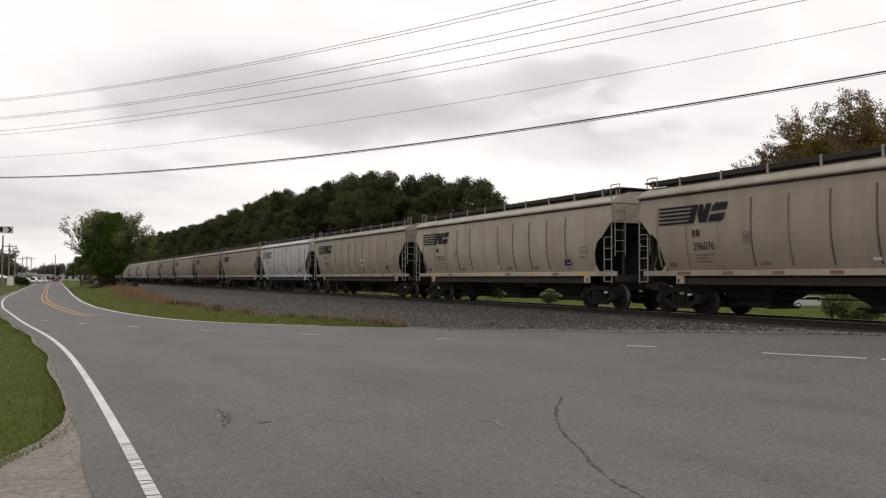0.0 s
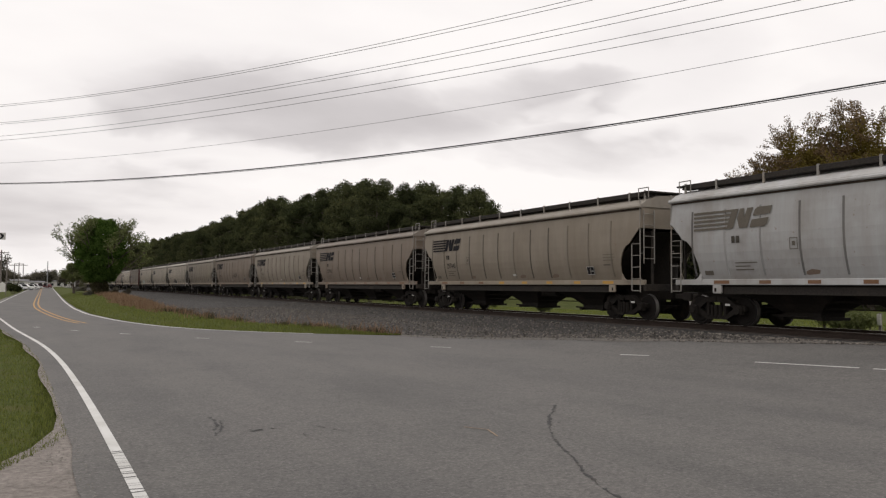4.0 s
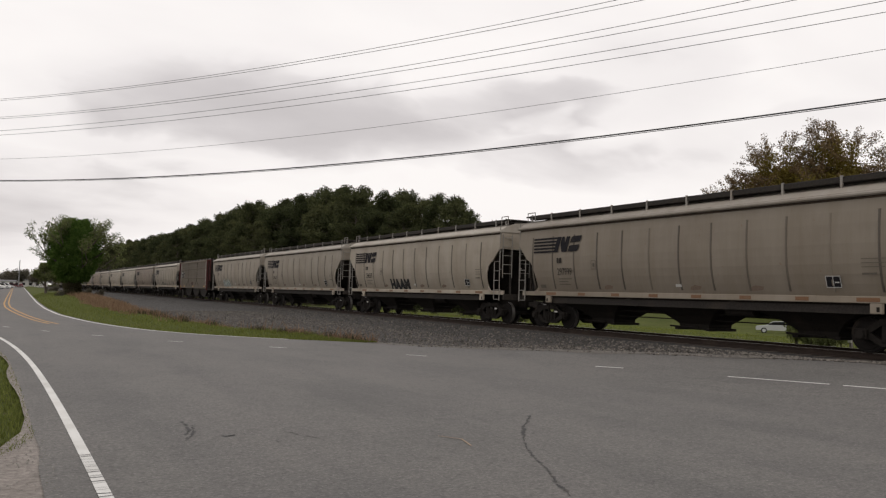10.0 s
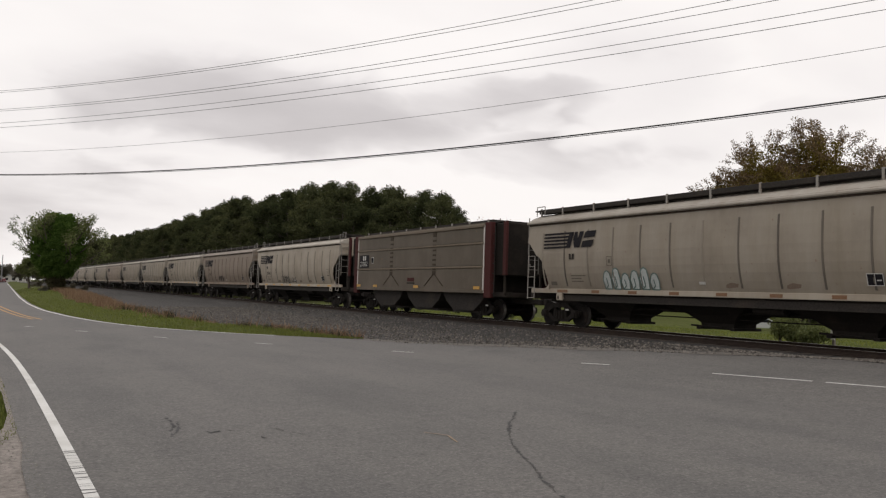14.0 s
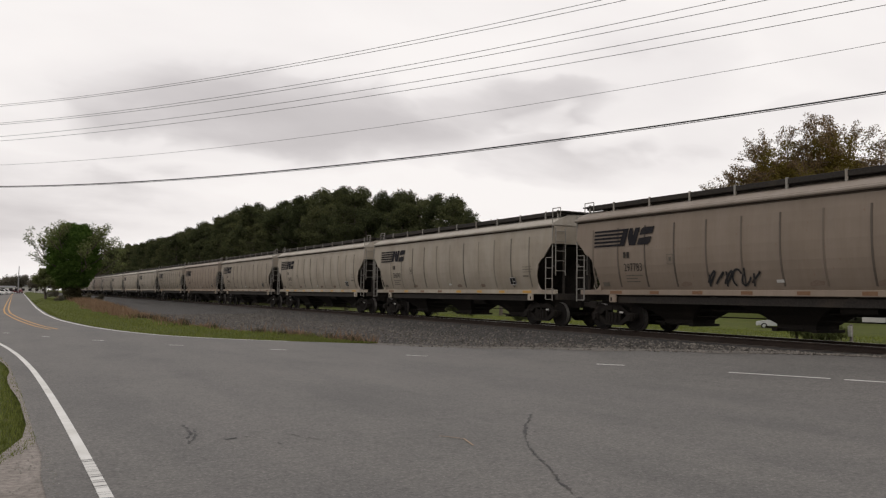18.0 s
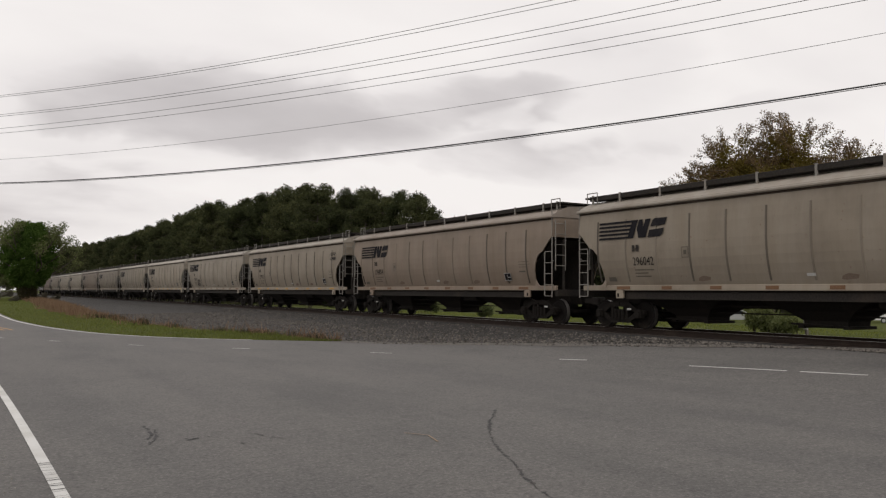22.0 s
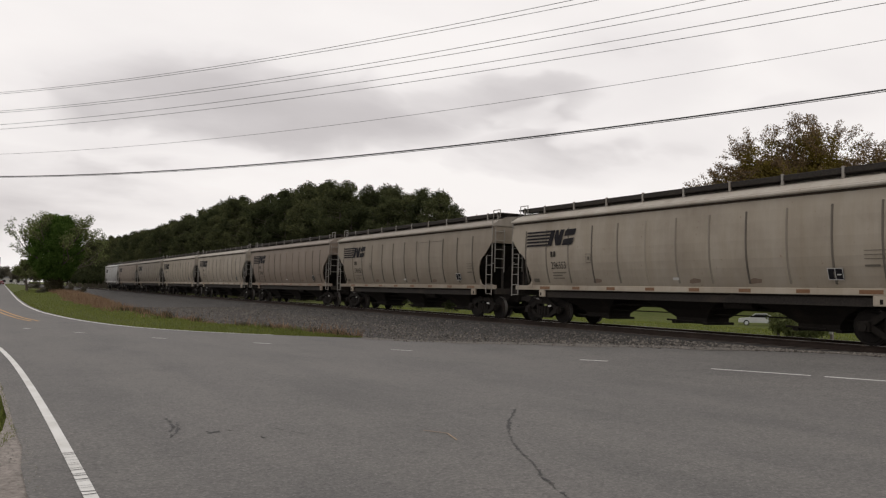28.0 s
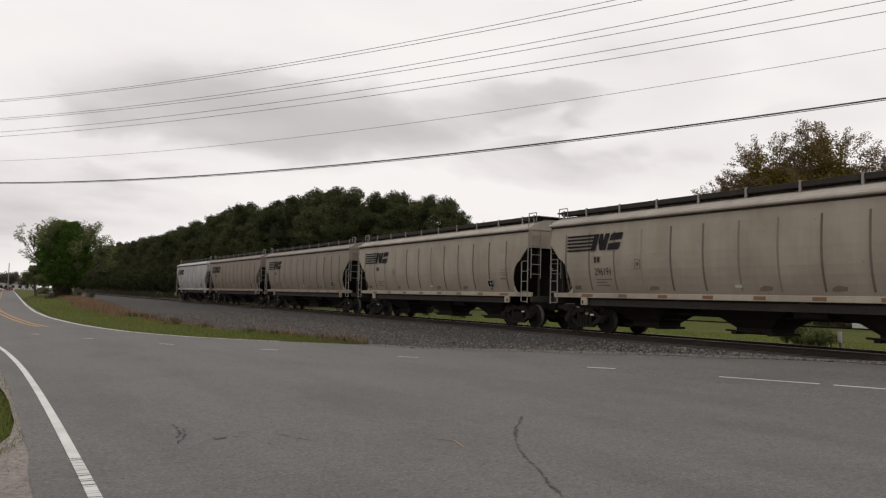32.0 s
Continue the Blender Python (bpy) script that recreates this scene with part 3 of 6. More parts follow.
def stones(count, seed, y0, y1):
    rnd = random.Random(seed)
    s = Shape()
    for _ in range(count):
        y = rnd.uniform(y0, y1)
        toe = table(y, TOE)
        x = rnd.uniform(min(toe - 0.3, 17.4), 17.75)
        base = road_h(toe, y) - 0.03
        u = max(0.0, (x - toe) / max(0.2, 17.95 - toe))
        low = base + 0.10 * min(u, 1)
        z = low + (0.36 - low) * ss((x - 16.05) / 1.9)
        z = max(z, road_h(x, y)) if x < toe else z
        r = rnd.uniform(0.018, 0.045)
        n = len(s.v)
        for dx, dy, dz in ((1, 0, 0), (0, 1, 0), (-1, 0, 0), (0, -1, 0), (0, 0, 1), (0, 0, -1)):
            s.v.append((x + dx * r * rnd.uniform(.7, 1.4), y + dy * r * rnd.uniform(.7, 1.4), z + 0.012 + dz * r * rnd.uniform(.5, 1.0)))
        s.f += [(n, n + 1, n + 4), (n + 1, n + 2, n + 4), (n + 2, n + 3, n + 4), (n + 3, n, n + 4), (n + 1, n, n + 5), (n + 2, n + 1, n + 5), (n + 3, n + 2, n + 5), (n, n + 3, n + 5)]
    return s


STONE = leafy("loose_stone", (0.036, 0.033, 0.031), (0.19, 0.175, 0.163), 0.9)
tagged(part("ballast_stones", stones(14000, 4, 6, 60), STONE), "loose grey crushed stones on the ballast slope", "ballast", kind="stuff")

# ---- track ----
track = thing("railway_track", "single railway track with rusty rails on timber sleepers", "railway track", kind="structure")
RAIL = [(-0.07, 0.0), (0.07, 0.0), (0.07, 0.012), (0.012, 0.03), (0.012, 0.125), (0.036, 0.135), (0.036, 0.165), (0.028, 0.172), (-0.028, 0.172), (-0.036, 0.165), (-0.036, 0.135), (-0.012, 0.125), (-0.012, 0.03), (-0.07, 0.012)]
for sx in (-0.7535, 0.7535):
    s = Shape()
    n = len(RAIL)
    for y in (-120, 700):
        s.v += [(TRACK_X + sx + a, y, RAIL_Z - 0.172 + b) for a, b in RAIL]
    s.f += [(i, (i + 1) % n, n + (i + 1) % n, n + i) for i in range(n)]
    part("rail", s, RUST, track, "rusty steel rail with a bright head")
    part("rail_head", Shape().box(TRACK_X + sx - 0.026, TRACK_X + sx + 0.026, -120, 700, RAIL_Z - 0.004, RAIL_Z + 0.003), TREAD, track, "bright worn running surface")
tie_mesh = Shape().box(-1.3, 1.3, -0.115, 0.115, -0.17, 0.03, 0.012).mesh("sleeper", TIE)
for i in range(150):
    part("sleeper", tie_mesh, TIE, track, at=pose(TRACK_X + 0.03 * math.sin(i * 7.7), 2 + 0.54 * i, RAIL_Z - 0.20, 0, 0, 0.8 * math.sin(i * 3.1)))

# ---- freight cars ----
WAIST = [(1.28, 1.31), (1.5, 1.395), (1.7, 1.46), (1.95, 1.525), (2.2, 1.568), (2.45, 1.59), (2.7, 1.60), (3.2, 1.59), (3.5, 1.57), (3.83, 1.535)]
Z_LEVELS = [1.28, 1.5, 1.7, 1.95, 2.2, 2.45, 2.7, 2.95, 3.2, 3.5, 3.83]


def side_x(z):
    return float(np.interp(z, [w[0] for w in WAIST], [w[1] for w in WAIST]))


CUT = [(0.0, 3.18), (0.12, 3.10), (0.44, 2.78), (0.54, 2.66), (0.74, 2.58), (0.90, 2.42), (1.02, 2.18), (1.10, 1.95), (1.14, 1.65), (1.16, 1.28)]


def decal(polys, y0, z0, lift=0.008, rear=0.0):
    """Flat painted shapes of (u, v) points, u towards the front, laid on the car's near side; u = 0 at y0 from the rear."""
    s = Shape()
    for p in polys:
        s.quad(*[(-(side_x(z0 + v) + lift), rear - y0 - u, z0 + v) for u, v in p])
    return s


def bars(w, h, n=1, gap=0.0):
    """n stacked bars of width w."""
    out = []
    for k in range(n):
        z = k * (h + gap)
        out.append([(0, z), (w, z), (w, z + h), (0, z + h)])
    return out


TEXTS = {}


def lettering(text, size, fat=0.0):
    """The outline faces of a word in the built-in font, as (u, v) polygons."""
    if (text, size, fat) not in TEXTS:
        cu = bpy.data.curves.new("lettering", "FONT")
        cu.body, cu.size, cu.fill_mode, cu.resolution_u, cu.offset = text, size, "BOTH", 3, fat
        ob = new("lettering", cu)
        me = bpy.data.meshes.new_from_object(ob.evaluated_get(bpy.context.evaluated_depsgraph_get()))
        TEXTS[text, size, fat] = [[(me.vertices[i].co.x, me.vertices[i].co.y) for i in p.vertices] for p in me.polygons]
        bpy.data.objects.remove(ob)
        bpy.data.curves.remove(cu)
    return TEXTS[text, size, fat]


def squash(polys, sx, shear=0.0):
    return [[(u * sx + v * shear, v) for u, v in p] for p in polys]


# the emblem: speed stripes and two slanted block shapes
def emblem():
    out = []
    for k in range(5):
        z = k * 0.125
        out.append([(0.0, z), (1.30 + 0.055 * k, z), (1.33 + 0.055 * k, z + 0.068), (0.012, z + 0.068)])
    sl = 0.36
    for p in ([(1.30, 0), (1.55, 0), (1.55, 0.57), (1.30, 0.57)], [(1.60, 0.57), (1.60, 0.30), (1.78, 0.0), (2.08, 0), (2.08, 0.57), (1.86, 0.57), (1.86, 0.32), (1.74, 0.57)],
              [(2.16, 0), (2.66, 0), (2.74, 0.07), (2.74, 0.25), (2.16, 0.22)], [(2.16, 0.32), (2.74, 0.35), (2.74, 0.57), (2.24, 0.57), (2.16, 0.50)]):
        out.append([(u + v * sl, v) for u, v in p])
    return out


def truck(parent, y):
    """A two-axle freight truck."""
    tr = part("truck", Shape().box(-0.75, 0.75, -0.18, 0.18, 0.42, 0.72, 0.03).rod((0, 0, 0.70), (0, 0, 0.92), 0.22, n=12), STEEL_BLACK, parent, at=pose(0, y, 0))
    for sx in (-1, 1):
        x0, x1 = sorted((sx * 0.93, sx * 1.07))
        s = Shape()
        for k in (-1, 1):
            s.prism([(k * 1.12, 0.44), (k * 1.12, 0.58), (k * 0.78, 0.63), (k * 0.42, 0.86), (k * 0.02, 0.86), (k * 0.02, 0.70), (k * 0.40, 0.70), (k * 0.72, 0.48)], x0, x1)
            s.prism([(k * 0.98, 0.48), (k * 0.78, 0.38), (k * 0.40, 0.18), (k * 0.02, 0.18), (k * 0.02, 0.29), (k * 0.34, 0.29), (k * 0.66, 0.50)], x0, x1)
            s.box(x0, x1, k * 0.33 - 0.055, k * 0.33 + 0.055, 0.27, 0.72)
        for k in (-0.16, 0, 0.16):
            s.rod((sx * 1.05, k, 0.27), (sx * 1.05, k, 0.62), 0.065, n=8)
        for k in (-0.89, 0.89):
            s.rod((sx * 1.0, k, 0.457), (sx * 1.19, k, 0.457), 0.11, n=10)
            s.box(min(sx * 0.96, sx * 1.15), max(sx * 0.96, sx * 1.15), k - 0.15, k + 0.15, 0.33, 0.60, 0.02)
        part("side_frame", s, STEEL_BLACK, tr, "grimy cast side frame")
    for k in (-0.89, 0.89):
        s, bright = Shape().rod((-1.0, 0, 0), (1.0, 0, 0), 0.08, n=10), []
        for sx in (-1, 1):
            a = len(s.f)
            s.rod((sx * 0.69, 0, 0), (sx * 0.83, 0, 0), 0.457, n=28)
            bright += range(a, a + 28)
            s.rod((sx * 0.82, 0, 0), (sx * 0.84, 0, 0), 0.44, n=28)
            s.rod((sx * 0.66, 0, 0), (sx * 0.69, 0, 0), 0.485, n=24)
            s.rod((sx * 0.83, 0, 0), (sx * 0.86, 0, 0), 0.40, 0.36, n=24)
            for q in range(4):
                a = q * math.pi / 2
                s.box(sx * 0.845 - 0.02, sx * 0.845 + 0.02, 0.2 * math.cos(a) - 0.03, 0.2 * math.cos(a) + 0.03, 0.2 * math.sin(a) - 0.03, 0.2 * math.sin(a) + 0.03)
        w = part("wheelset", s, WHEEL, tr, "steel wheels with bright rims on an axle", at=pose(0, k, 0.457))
        w.data.materials.append(WHEEL_TREAD)
        for i in bright:
            w.data.polygons[i].material_index = 1
    part("reflective_label", Shape().box(-1.16, -1.152, -0.62, -0.44, 0.60, 0.66), WHITE_PAINT, tr, "small pale label")
    return tr


def ladder(parent, y, sgn, side, mat, tall=2.62):
    """A side ladder at one end: two stiles, rungs, a stirrup below."""
    x = side * 1.57
    s = Shape()
    for yy, z1 in ((y, 4.12), (y - sgn * 0.42, tall)):
        s.rod((x, yy, 0.98 if yy == y else 1.05), (x, yy, z1), 0.022, n=6)
    for k in range(5):
        z = 1.03 + k * 0.40
        s.rod((x, y, z), (x, y - sgn * 0.42, z), 0.014, n=6)
    for z in (1.42, 2.3):
        s.rod((x, y, z), (x * 0.94, y - sgn * 0.02, z), 0.018, n=6)
    return part("ladder", s, mat, parent, "pale steel ladder")


def make_hopper(length, bays, label):
    """A covered hopper car; its origin is on the rail head below its middle."""
    car = thing("covered_hopper_car", label, "freight car", "cars of the freight train")
    L, h = length, length / 2
    # side sheets with rounded cut-outs at the ends
    stations = [0.0, 0.12, 0.44, 0.54, 0.74, 0.90, 1.02, 1.10, 1.14, 1.161] + [1.161 + (h - 1.161) * i / 8 for i in range(1, 9)]
    stations = [(-h + d, d) for d in stations] + [(h - d, d) for d in reversed(stations[:-1])]
    for side in (-1, 1):
        body, rows = Shape(), []
        for y, d in stations:
            lo = table(d, CUT) if d < 1.16 else 1.28
            rows.append([(side * side_x(max(z, lo)), y, max(z, lo)) for z in Z_LEVELS])
        inner = [[(x * 0.975, y, z) for x, y, z in r] for r in rows]
        # one closed sheet of steel: outside, back to the inside
        wrap = [r + list(reversed(q)) + [r[0]] for r, q in zip(rows, inner)]
        body.sheet(wrap if side > 0 else [list(reversed(r)) for r in wrap])
        part("side_sheet", body, PAINT, car)
    for e in (-1, 1):
        arc = [(-1.535, 3.83), (-1.3, 4.08), (-0.85, 4.25), (0, 4.32), (0.85, 4.25), (1.3, 4.08), (1.535, 3.83)]
        edge = [(-side_x(z), z) for z in (3.16, 3.3, 3.5)] + arc + [(side_x(z), z) for z in (3.5, 3.3, 3.16)]
        y0, y1 = sorted((e * (h - 0.03), e * h))
        body = Shape()
        n = len(edge)
        body.v += [(x, y0, z) for x, z in edge] + [(x, y1, z) for x, z in edge]
        body.f += [tuple(range(n - 1, -1, -1)), tuple(range(n, 2 * n))] + [(i, (i + 1) % n, n + (i + 1) % n, n + i) for i in range(n)]
        part("end_sheet", body, PAINT, car)
    # roof
    roof = Shape()
    prof = [(-1.56, 3.88), (-1.53, 3.98), (-1.30, 4.12), (-0.85, 4.28), (0, 4.35), (0.85, 4.28), (1.30, 4.12), (1.53, 3.98), (1.56, 3.88)]
    ry = [-h - 0.03 + (L + 0.06) * i / 12 for i in range(13)]
    roof.sheet([[(x, y, z) for x, z in prof] for y in ry])
    roof.quad(*[(x, -h - 0.03, z) for x, z in prof])
    roof.quad(*[(x, h + 0.03, z) for x, z in reversed(prof)])
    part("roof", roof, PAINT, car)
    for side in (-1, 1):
        # a rolled bead along the eave over a dark strip that paints its shade
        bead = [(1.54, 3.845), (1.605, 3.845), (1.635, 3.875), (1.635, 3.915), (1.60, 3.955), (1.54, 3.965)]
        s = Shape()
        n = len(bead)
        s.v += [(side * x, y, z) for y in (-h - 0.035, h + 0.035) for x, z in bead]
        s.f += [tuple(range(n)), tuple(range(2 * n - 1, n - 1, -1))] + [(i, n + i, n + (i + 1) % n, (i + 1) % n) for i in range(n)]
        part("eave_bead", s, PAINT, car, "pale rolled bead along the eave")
        x0, x1 = sorted((side * 1.50, side * 1.552))
        part("eave_seam", Shape().box(x0, x1, -h + 0.01, h - 0.01, 3.785, 3.85), EAVE_SHADE, car, "dark strip for the shade below the eave")
        for e in (-1, 1):
            foot = [(e * (h - d), z) for d, z in ((1.17, 1.34), (1.17, 1.66), (1.10, 1.54), (1.02, 1.45), (0.90, 1.39), (0.76, 1.36))]
            a0, a1 = sorted((side * 1.375, side * 1.415))
            part("corner_gusset", Shape().prism(foot[::e], a0, a1), PAINT, car)
    for e in (-1, 1):
        # slope sheets in dark steel, much darker than the body paint
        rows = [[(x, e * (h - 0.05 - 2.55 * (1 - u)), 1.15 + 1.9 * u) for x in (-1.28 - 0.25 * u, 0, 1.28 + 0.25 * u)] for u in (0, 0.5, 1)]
        part("slope_sheet", Shape().sheet(rows), STEEL_DARK, car, "dark sloping end sheet")
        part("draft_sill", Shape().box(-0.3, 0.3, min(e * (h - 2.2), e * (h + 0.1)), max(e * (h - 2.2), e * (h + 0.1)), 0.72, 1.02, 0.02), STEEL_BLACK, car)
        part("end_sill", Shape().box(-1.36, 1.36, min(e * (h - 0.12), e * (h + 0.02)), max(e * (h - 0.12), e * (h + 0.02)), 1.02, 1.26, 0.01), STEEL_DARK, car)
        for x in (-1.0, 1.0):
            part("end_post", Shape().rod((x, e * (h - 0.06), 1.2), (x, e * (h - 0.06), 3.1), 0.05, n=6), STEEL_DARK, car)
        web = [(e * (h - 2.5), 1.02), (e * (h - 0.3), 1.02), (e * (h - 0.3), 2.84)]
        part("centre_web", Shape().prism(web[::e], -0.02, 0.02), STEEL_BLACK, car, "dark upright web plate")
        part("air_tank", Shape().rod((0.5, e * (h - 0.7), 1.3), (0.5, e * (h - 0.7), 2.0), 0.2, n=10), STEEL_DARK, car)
    for side in (-1, 1):
        x0, x1 = sorted((side * 1.30, side * 1.39))
        sill = Shape().box(x0, x1, -h + 0.02, h - 0.02, 1.23, 1.40, 0.01)
        for e in (-1, 1):
            y = e * (h - 1.75)
            sill.box(x0, x1, y - 0.17, y + 0.17, 0.97, 1.235, 0.02)
        part("side_sill", sill, PAINT, car)
        for e in (-1, 1):
            y = e * (h - 1.70)
            part("jacking_hole", Shape().box(min(side * 1.385, side * 1.394), max(side * 1.385, side * 1.394), y - 0.04, y + 0.04, 1.02, 1.14), STEEL_BLACK, car, "dark hole in the jacking pad")
        # added dark plate in place of the shaded recess below the sill
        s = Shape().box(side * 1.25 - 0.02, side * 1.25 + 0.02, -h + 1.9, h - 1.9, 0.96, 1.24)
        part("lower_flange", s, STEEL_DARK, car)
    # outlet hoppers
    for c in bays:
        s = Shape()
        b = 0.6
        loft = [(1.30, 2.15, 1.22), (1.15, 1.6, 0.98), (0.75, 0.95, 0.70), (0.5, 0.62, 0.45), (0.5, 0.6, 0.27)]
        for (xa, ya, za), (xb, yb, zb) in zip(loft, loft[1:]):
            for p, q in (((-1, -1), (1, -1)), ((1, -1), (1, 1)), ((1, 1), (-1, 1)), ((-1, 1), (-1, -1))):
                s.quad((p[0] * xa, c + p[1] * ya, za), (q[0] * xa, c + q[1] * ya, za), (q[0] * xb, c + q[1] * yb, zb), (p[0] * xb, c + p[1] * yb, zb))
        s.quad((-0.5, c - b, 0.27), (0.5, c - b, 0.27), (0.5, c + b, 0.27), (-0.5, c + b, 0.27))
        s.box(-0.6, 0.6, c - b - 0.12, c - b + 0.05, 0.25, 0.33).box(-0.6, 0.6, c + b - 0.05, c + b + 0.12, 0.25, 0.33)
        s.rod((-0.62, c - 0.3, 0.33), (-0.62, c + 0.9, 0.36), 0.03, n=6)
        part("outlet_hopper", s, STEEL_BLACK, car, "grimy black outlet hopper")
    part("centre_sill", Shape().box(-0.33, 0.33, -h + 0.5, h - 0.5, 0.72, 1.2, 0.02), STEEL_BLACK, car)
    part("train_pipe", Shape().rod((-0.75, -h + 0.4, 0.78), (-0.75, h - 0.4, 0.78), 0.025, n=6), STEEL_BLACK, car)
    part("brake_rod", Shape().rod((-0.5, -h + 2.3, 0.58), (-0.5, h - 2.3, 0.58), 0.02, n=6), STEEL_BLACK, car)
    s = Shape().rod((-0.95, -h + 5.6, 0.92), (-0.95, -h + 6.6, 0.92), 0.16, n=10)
    part("brake_cylinder", s, STEEL_BLACK, car)
    # ribs
    rib = Shape()
    for z0, z1 in zip(Z_LEVELS[1:9], Z_LEVELS[2:10]):
        n = len(rib.v)
        for z in (z0, z1):
            x = side_x(z)
            rib.v += [(-x + 0.004, -0.036, z), (-x - 0.024, -0.020, z), (-x - 0.024, 0.016, z), (-x + 0.004, 0.032, z)]
        rib.f += [(n + i, n + 4 + i, n + 5 + i, n + 1 + i) for i in range(3)]
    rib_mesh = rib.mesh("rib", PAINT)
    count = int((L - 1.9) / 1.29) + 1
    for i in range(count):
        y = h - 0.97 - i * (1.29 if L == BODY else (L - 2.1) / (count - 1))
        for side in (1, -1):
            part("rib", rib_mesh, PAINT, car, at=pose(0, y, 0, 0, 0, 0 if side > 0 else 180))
    # running boards, brackets and hatches
    for side in (-1, 1):
        x0, x1 = sorted((side * 0.80, side * 1.16))
        part("running_board", Shape().box(x0, x1, -h + 0.1, h - 0.1, 4.30, 4.46, 0.01), STEEL_DARK, car, "dark steel roof walkway")
        n = int((L - 3.0) / 1.6)
        for y in [-h + 0.25, -h + 1.05] + [-h + 1.05 + (L - 2.6) * i / n for i in range(1, n + 1)] + [h - 0.25]:
            part("bracket", Shape().box(min(side * 1.12, side * 1.17), max(side * 1.12, side * 1.17), y - 0.035, y + 0.035, 4.15, 4.49), SILVER, car)
    part("hatch_cover", Shape().box(-0.32, 0.32, -h + 0.8, h - 0.8, 4.34, 4.53, 0.04), STEEL_DARK, car, "long dark roof hatch")
    for e in (-1, 1):
        y = e * (h - 0.02)
        for side in (-1, 1):
            s = Shape()
            s.rod((side * 1.2, y, 4.2), (side * 1.2, y, 4.57), 0.018, n=6).rod((side * 1.2, y - e * 0.5, 4.2), (side * 1.2, y - e * 0.5, 4.57), 0.018, n=6).rod((side * 1.2, y, 4.57), (side * 1.2, y - e * 0.5, 4.57), 0.018, n=6)
            part("roof_grab_iron", s, SILVER, car)
        part("end_platform", Shape().box(-1.2, 1.2, min(y - e * 0.45, y + e * 0.12), max(y - e * 0.45, y + e * 0.12), 4.39, 4.44), STEEL_DARK, car)
        for side in (-1, 1):
            ladder(car, e * (h - 0.03), e, side, SILVER)
        s = Shape()
        for x in (-1.48, -1.02):
            s.rod((x, e * (h + 0.06), 1.95), (x, e * (h + 0.06), 3.78), 0.02, n=6)
        for k in range(5):
            s.rod((-1.48, e * (h + 0.06), 2.12 + 0.38 * k), (-1.02, e * (h + 0.06), 2.12 + 0.38 * k), 0.014, n=6)
        for x, z in ((-1.48, 3.72), (-1.02, 3.72)):
            s.rod((x, e * (h + 0.06), z), (x, e * (h - 0.02), z), 0.016, n=6)
        part("end_ladder", s, SILVER, car, "pale steel end ladder")
        s = Shape().box(-0.14, 0.14, min(e * h, e * (h + 0.72)), max(e * h, e * (h + 0.72)), 0.76, 0.94, 0.03)
        s.box(-0.22, 0.22, min(e * (h + 0.5), e * (h + 0.75)), max(e * (h + 0.5), e * (h + 0.75)), 0.70, 1.0, 0.04)
        part("coupler", s, STEEL_DARK, car)
        truck(car, e * (h - 1.42))
    s = Shape()
    for i in range(16):
        a0, a1 = 2 * math.pi * i / 16, 2 * math.pi * (i + 1) / 16
        s.rod((0.6 + 0.28 * math.cos(a0), -h - 0.16, 2.1 + 0.28 * math.sin(a0)), (0.6 + 0.28 * math.cos(a1), -h - 0.16, 2.1 + 0.28 * math.sin(a1)), 0.018, n=5)
    for i in range(3):
        s.rod((0.6, -h - 0.16, 2.1), (0.6 + 0.28 * math.cos(i * 2.1), -h - 0.16, 2.1 + 0.28 * math.sin(i * 2.1)), 0.014, n=5)
    part("brake_wheel", s, STEEL_DARK, car)
    return car


NUMBER_PAINT = plain("worn_black_stencil", (0.035, 0.031, 0.028), 0.8, 0.0, 0.4, 6.0, (0.13, 0.115, 0.09), 0.5)


STAIN = plain("rust_stained_paint", (0.17, 0.125, 0.095), 0.8, 0.0, 0.25, 5.0, (0.11, 0.075, 0.055), 0.6)


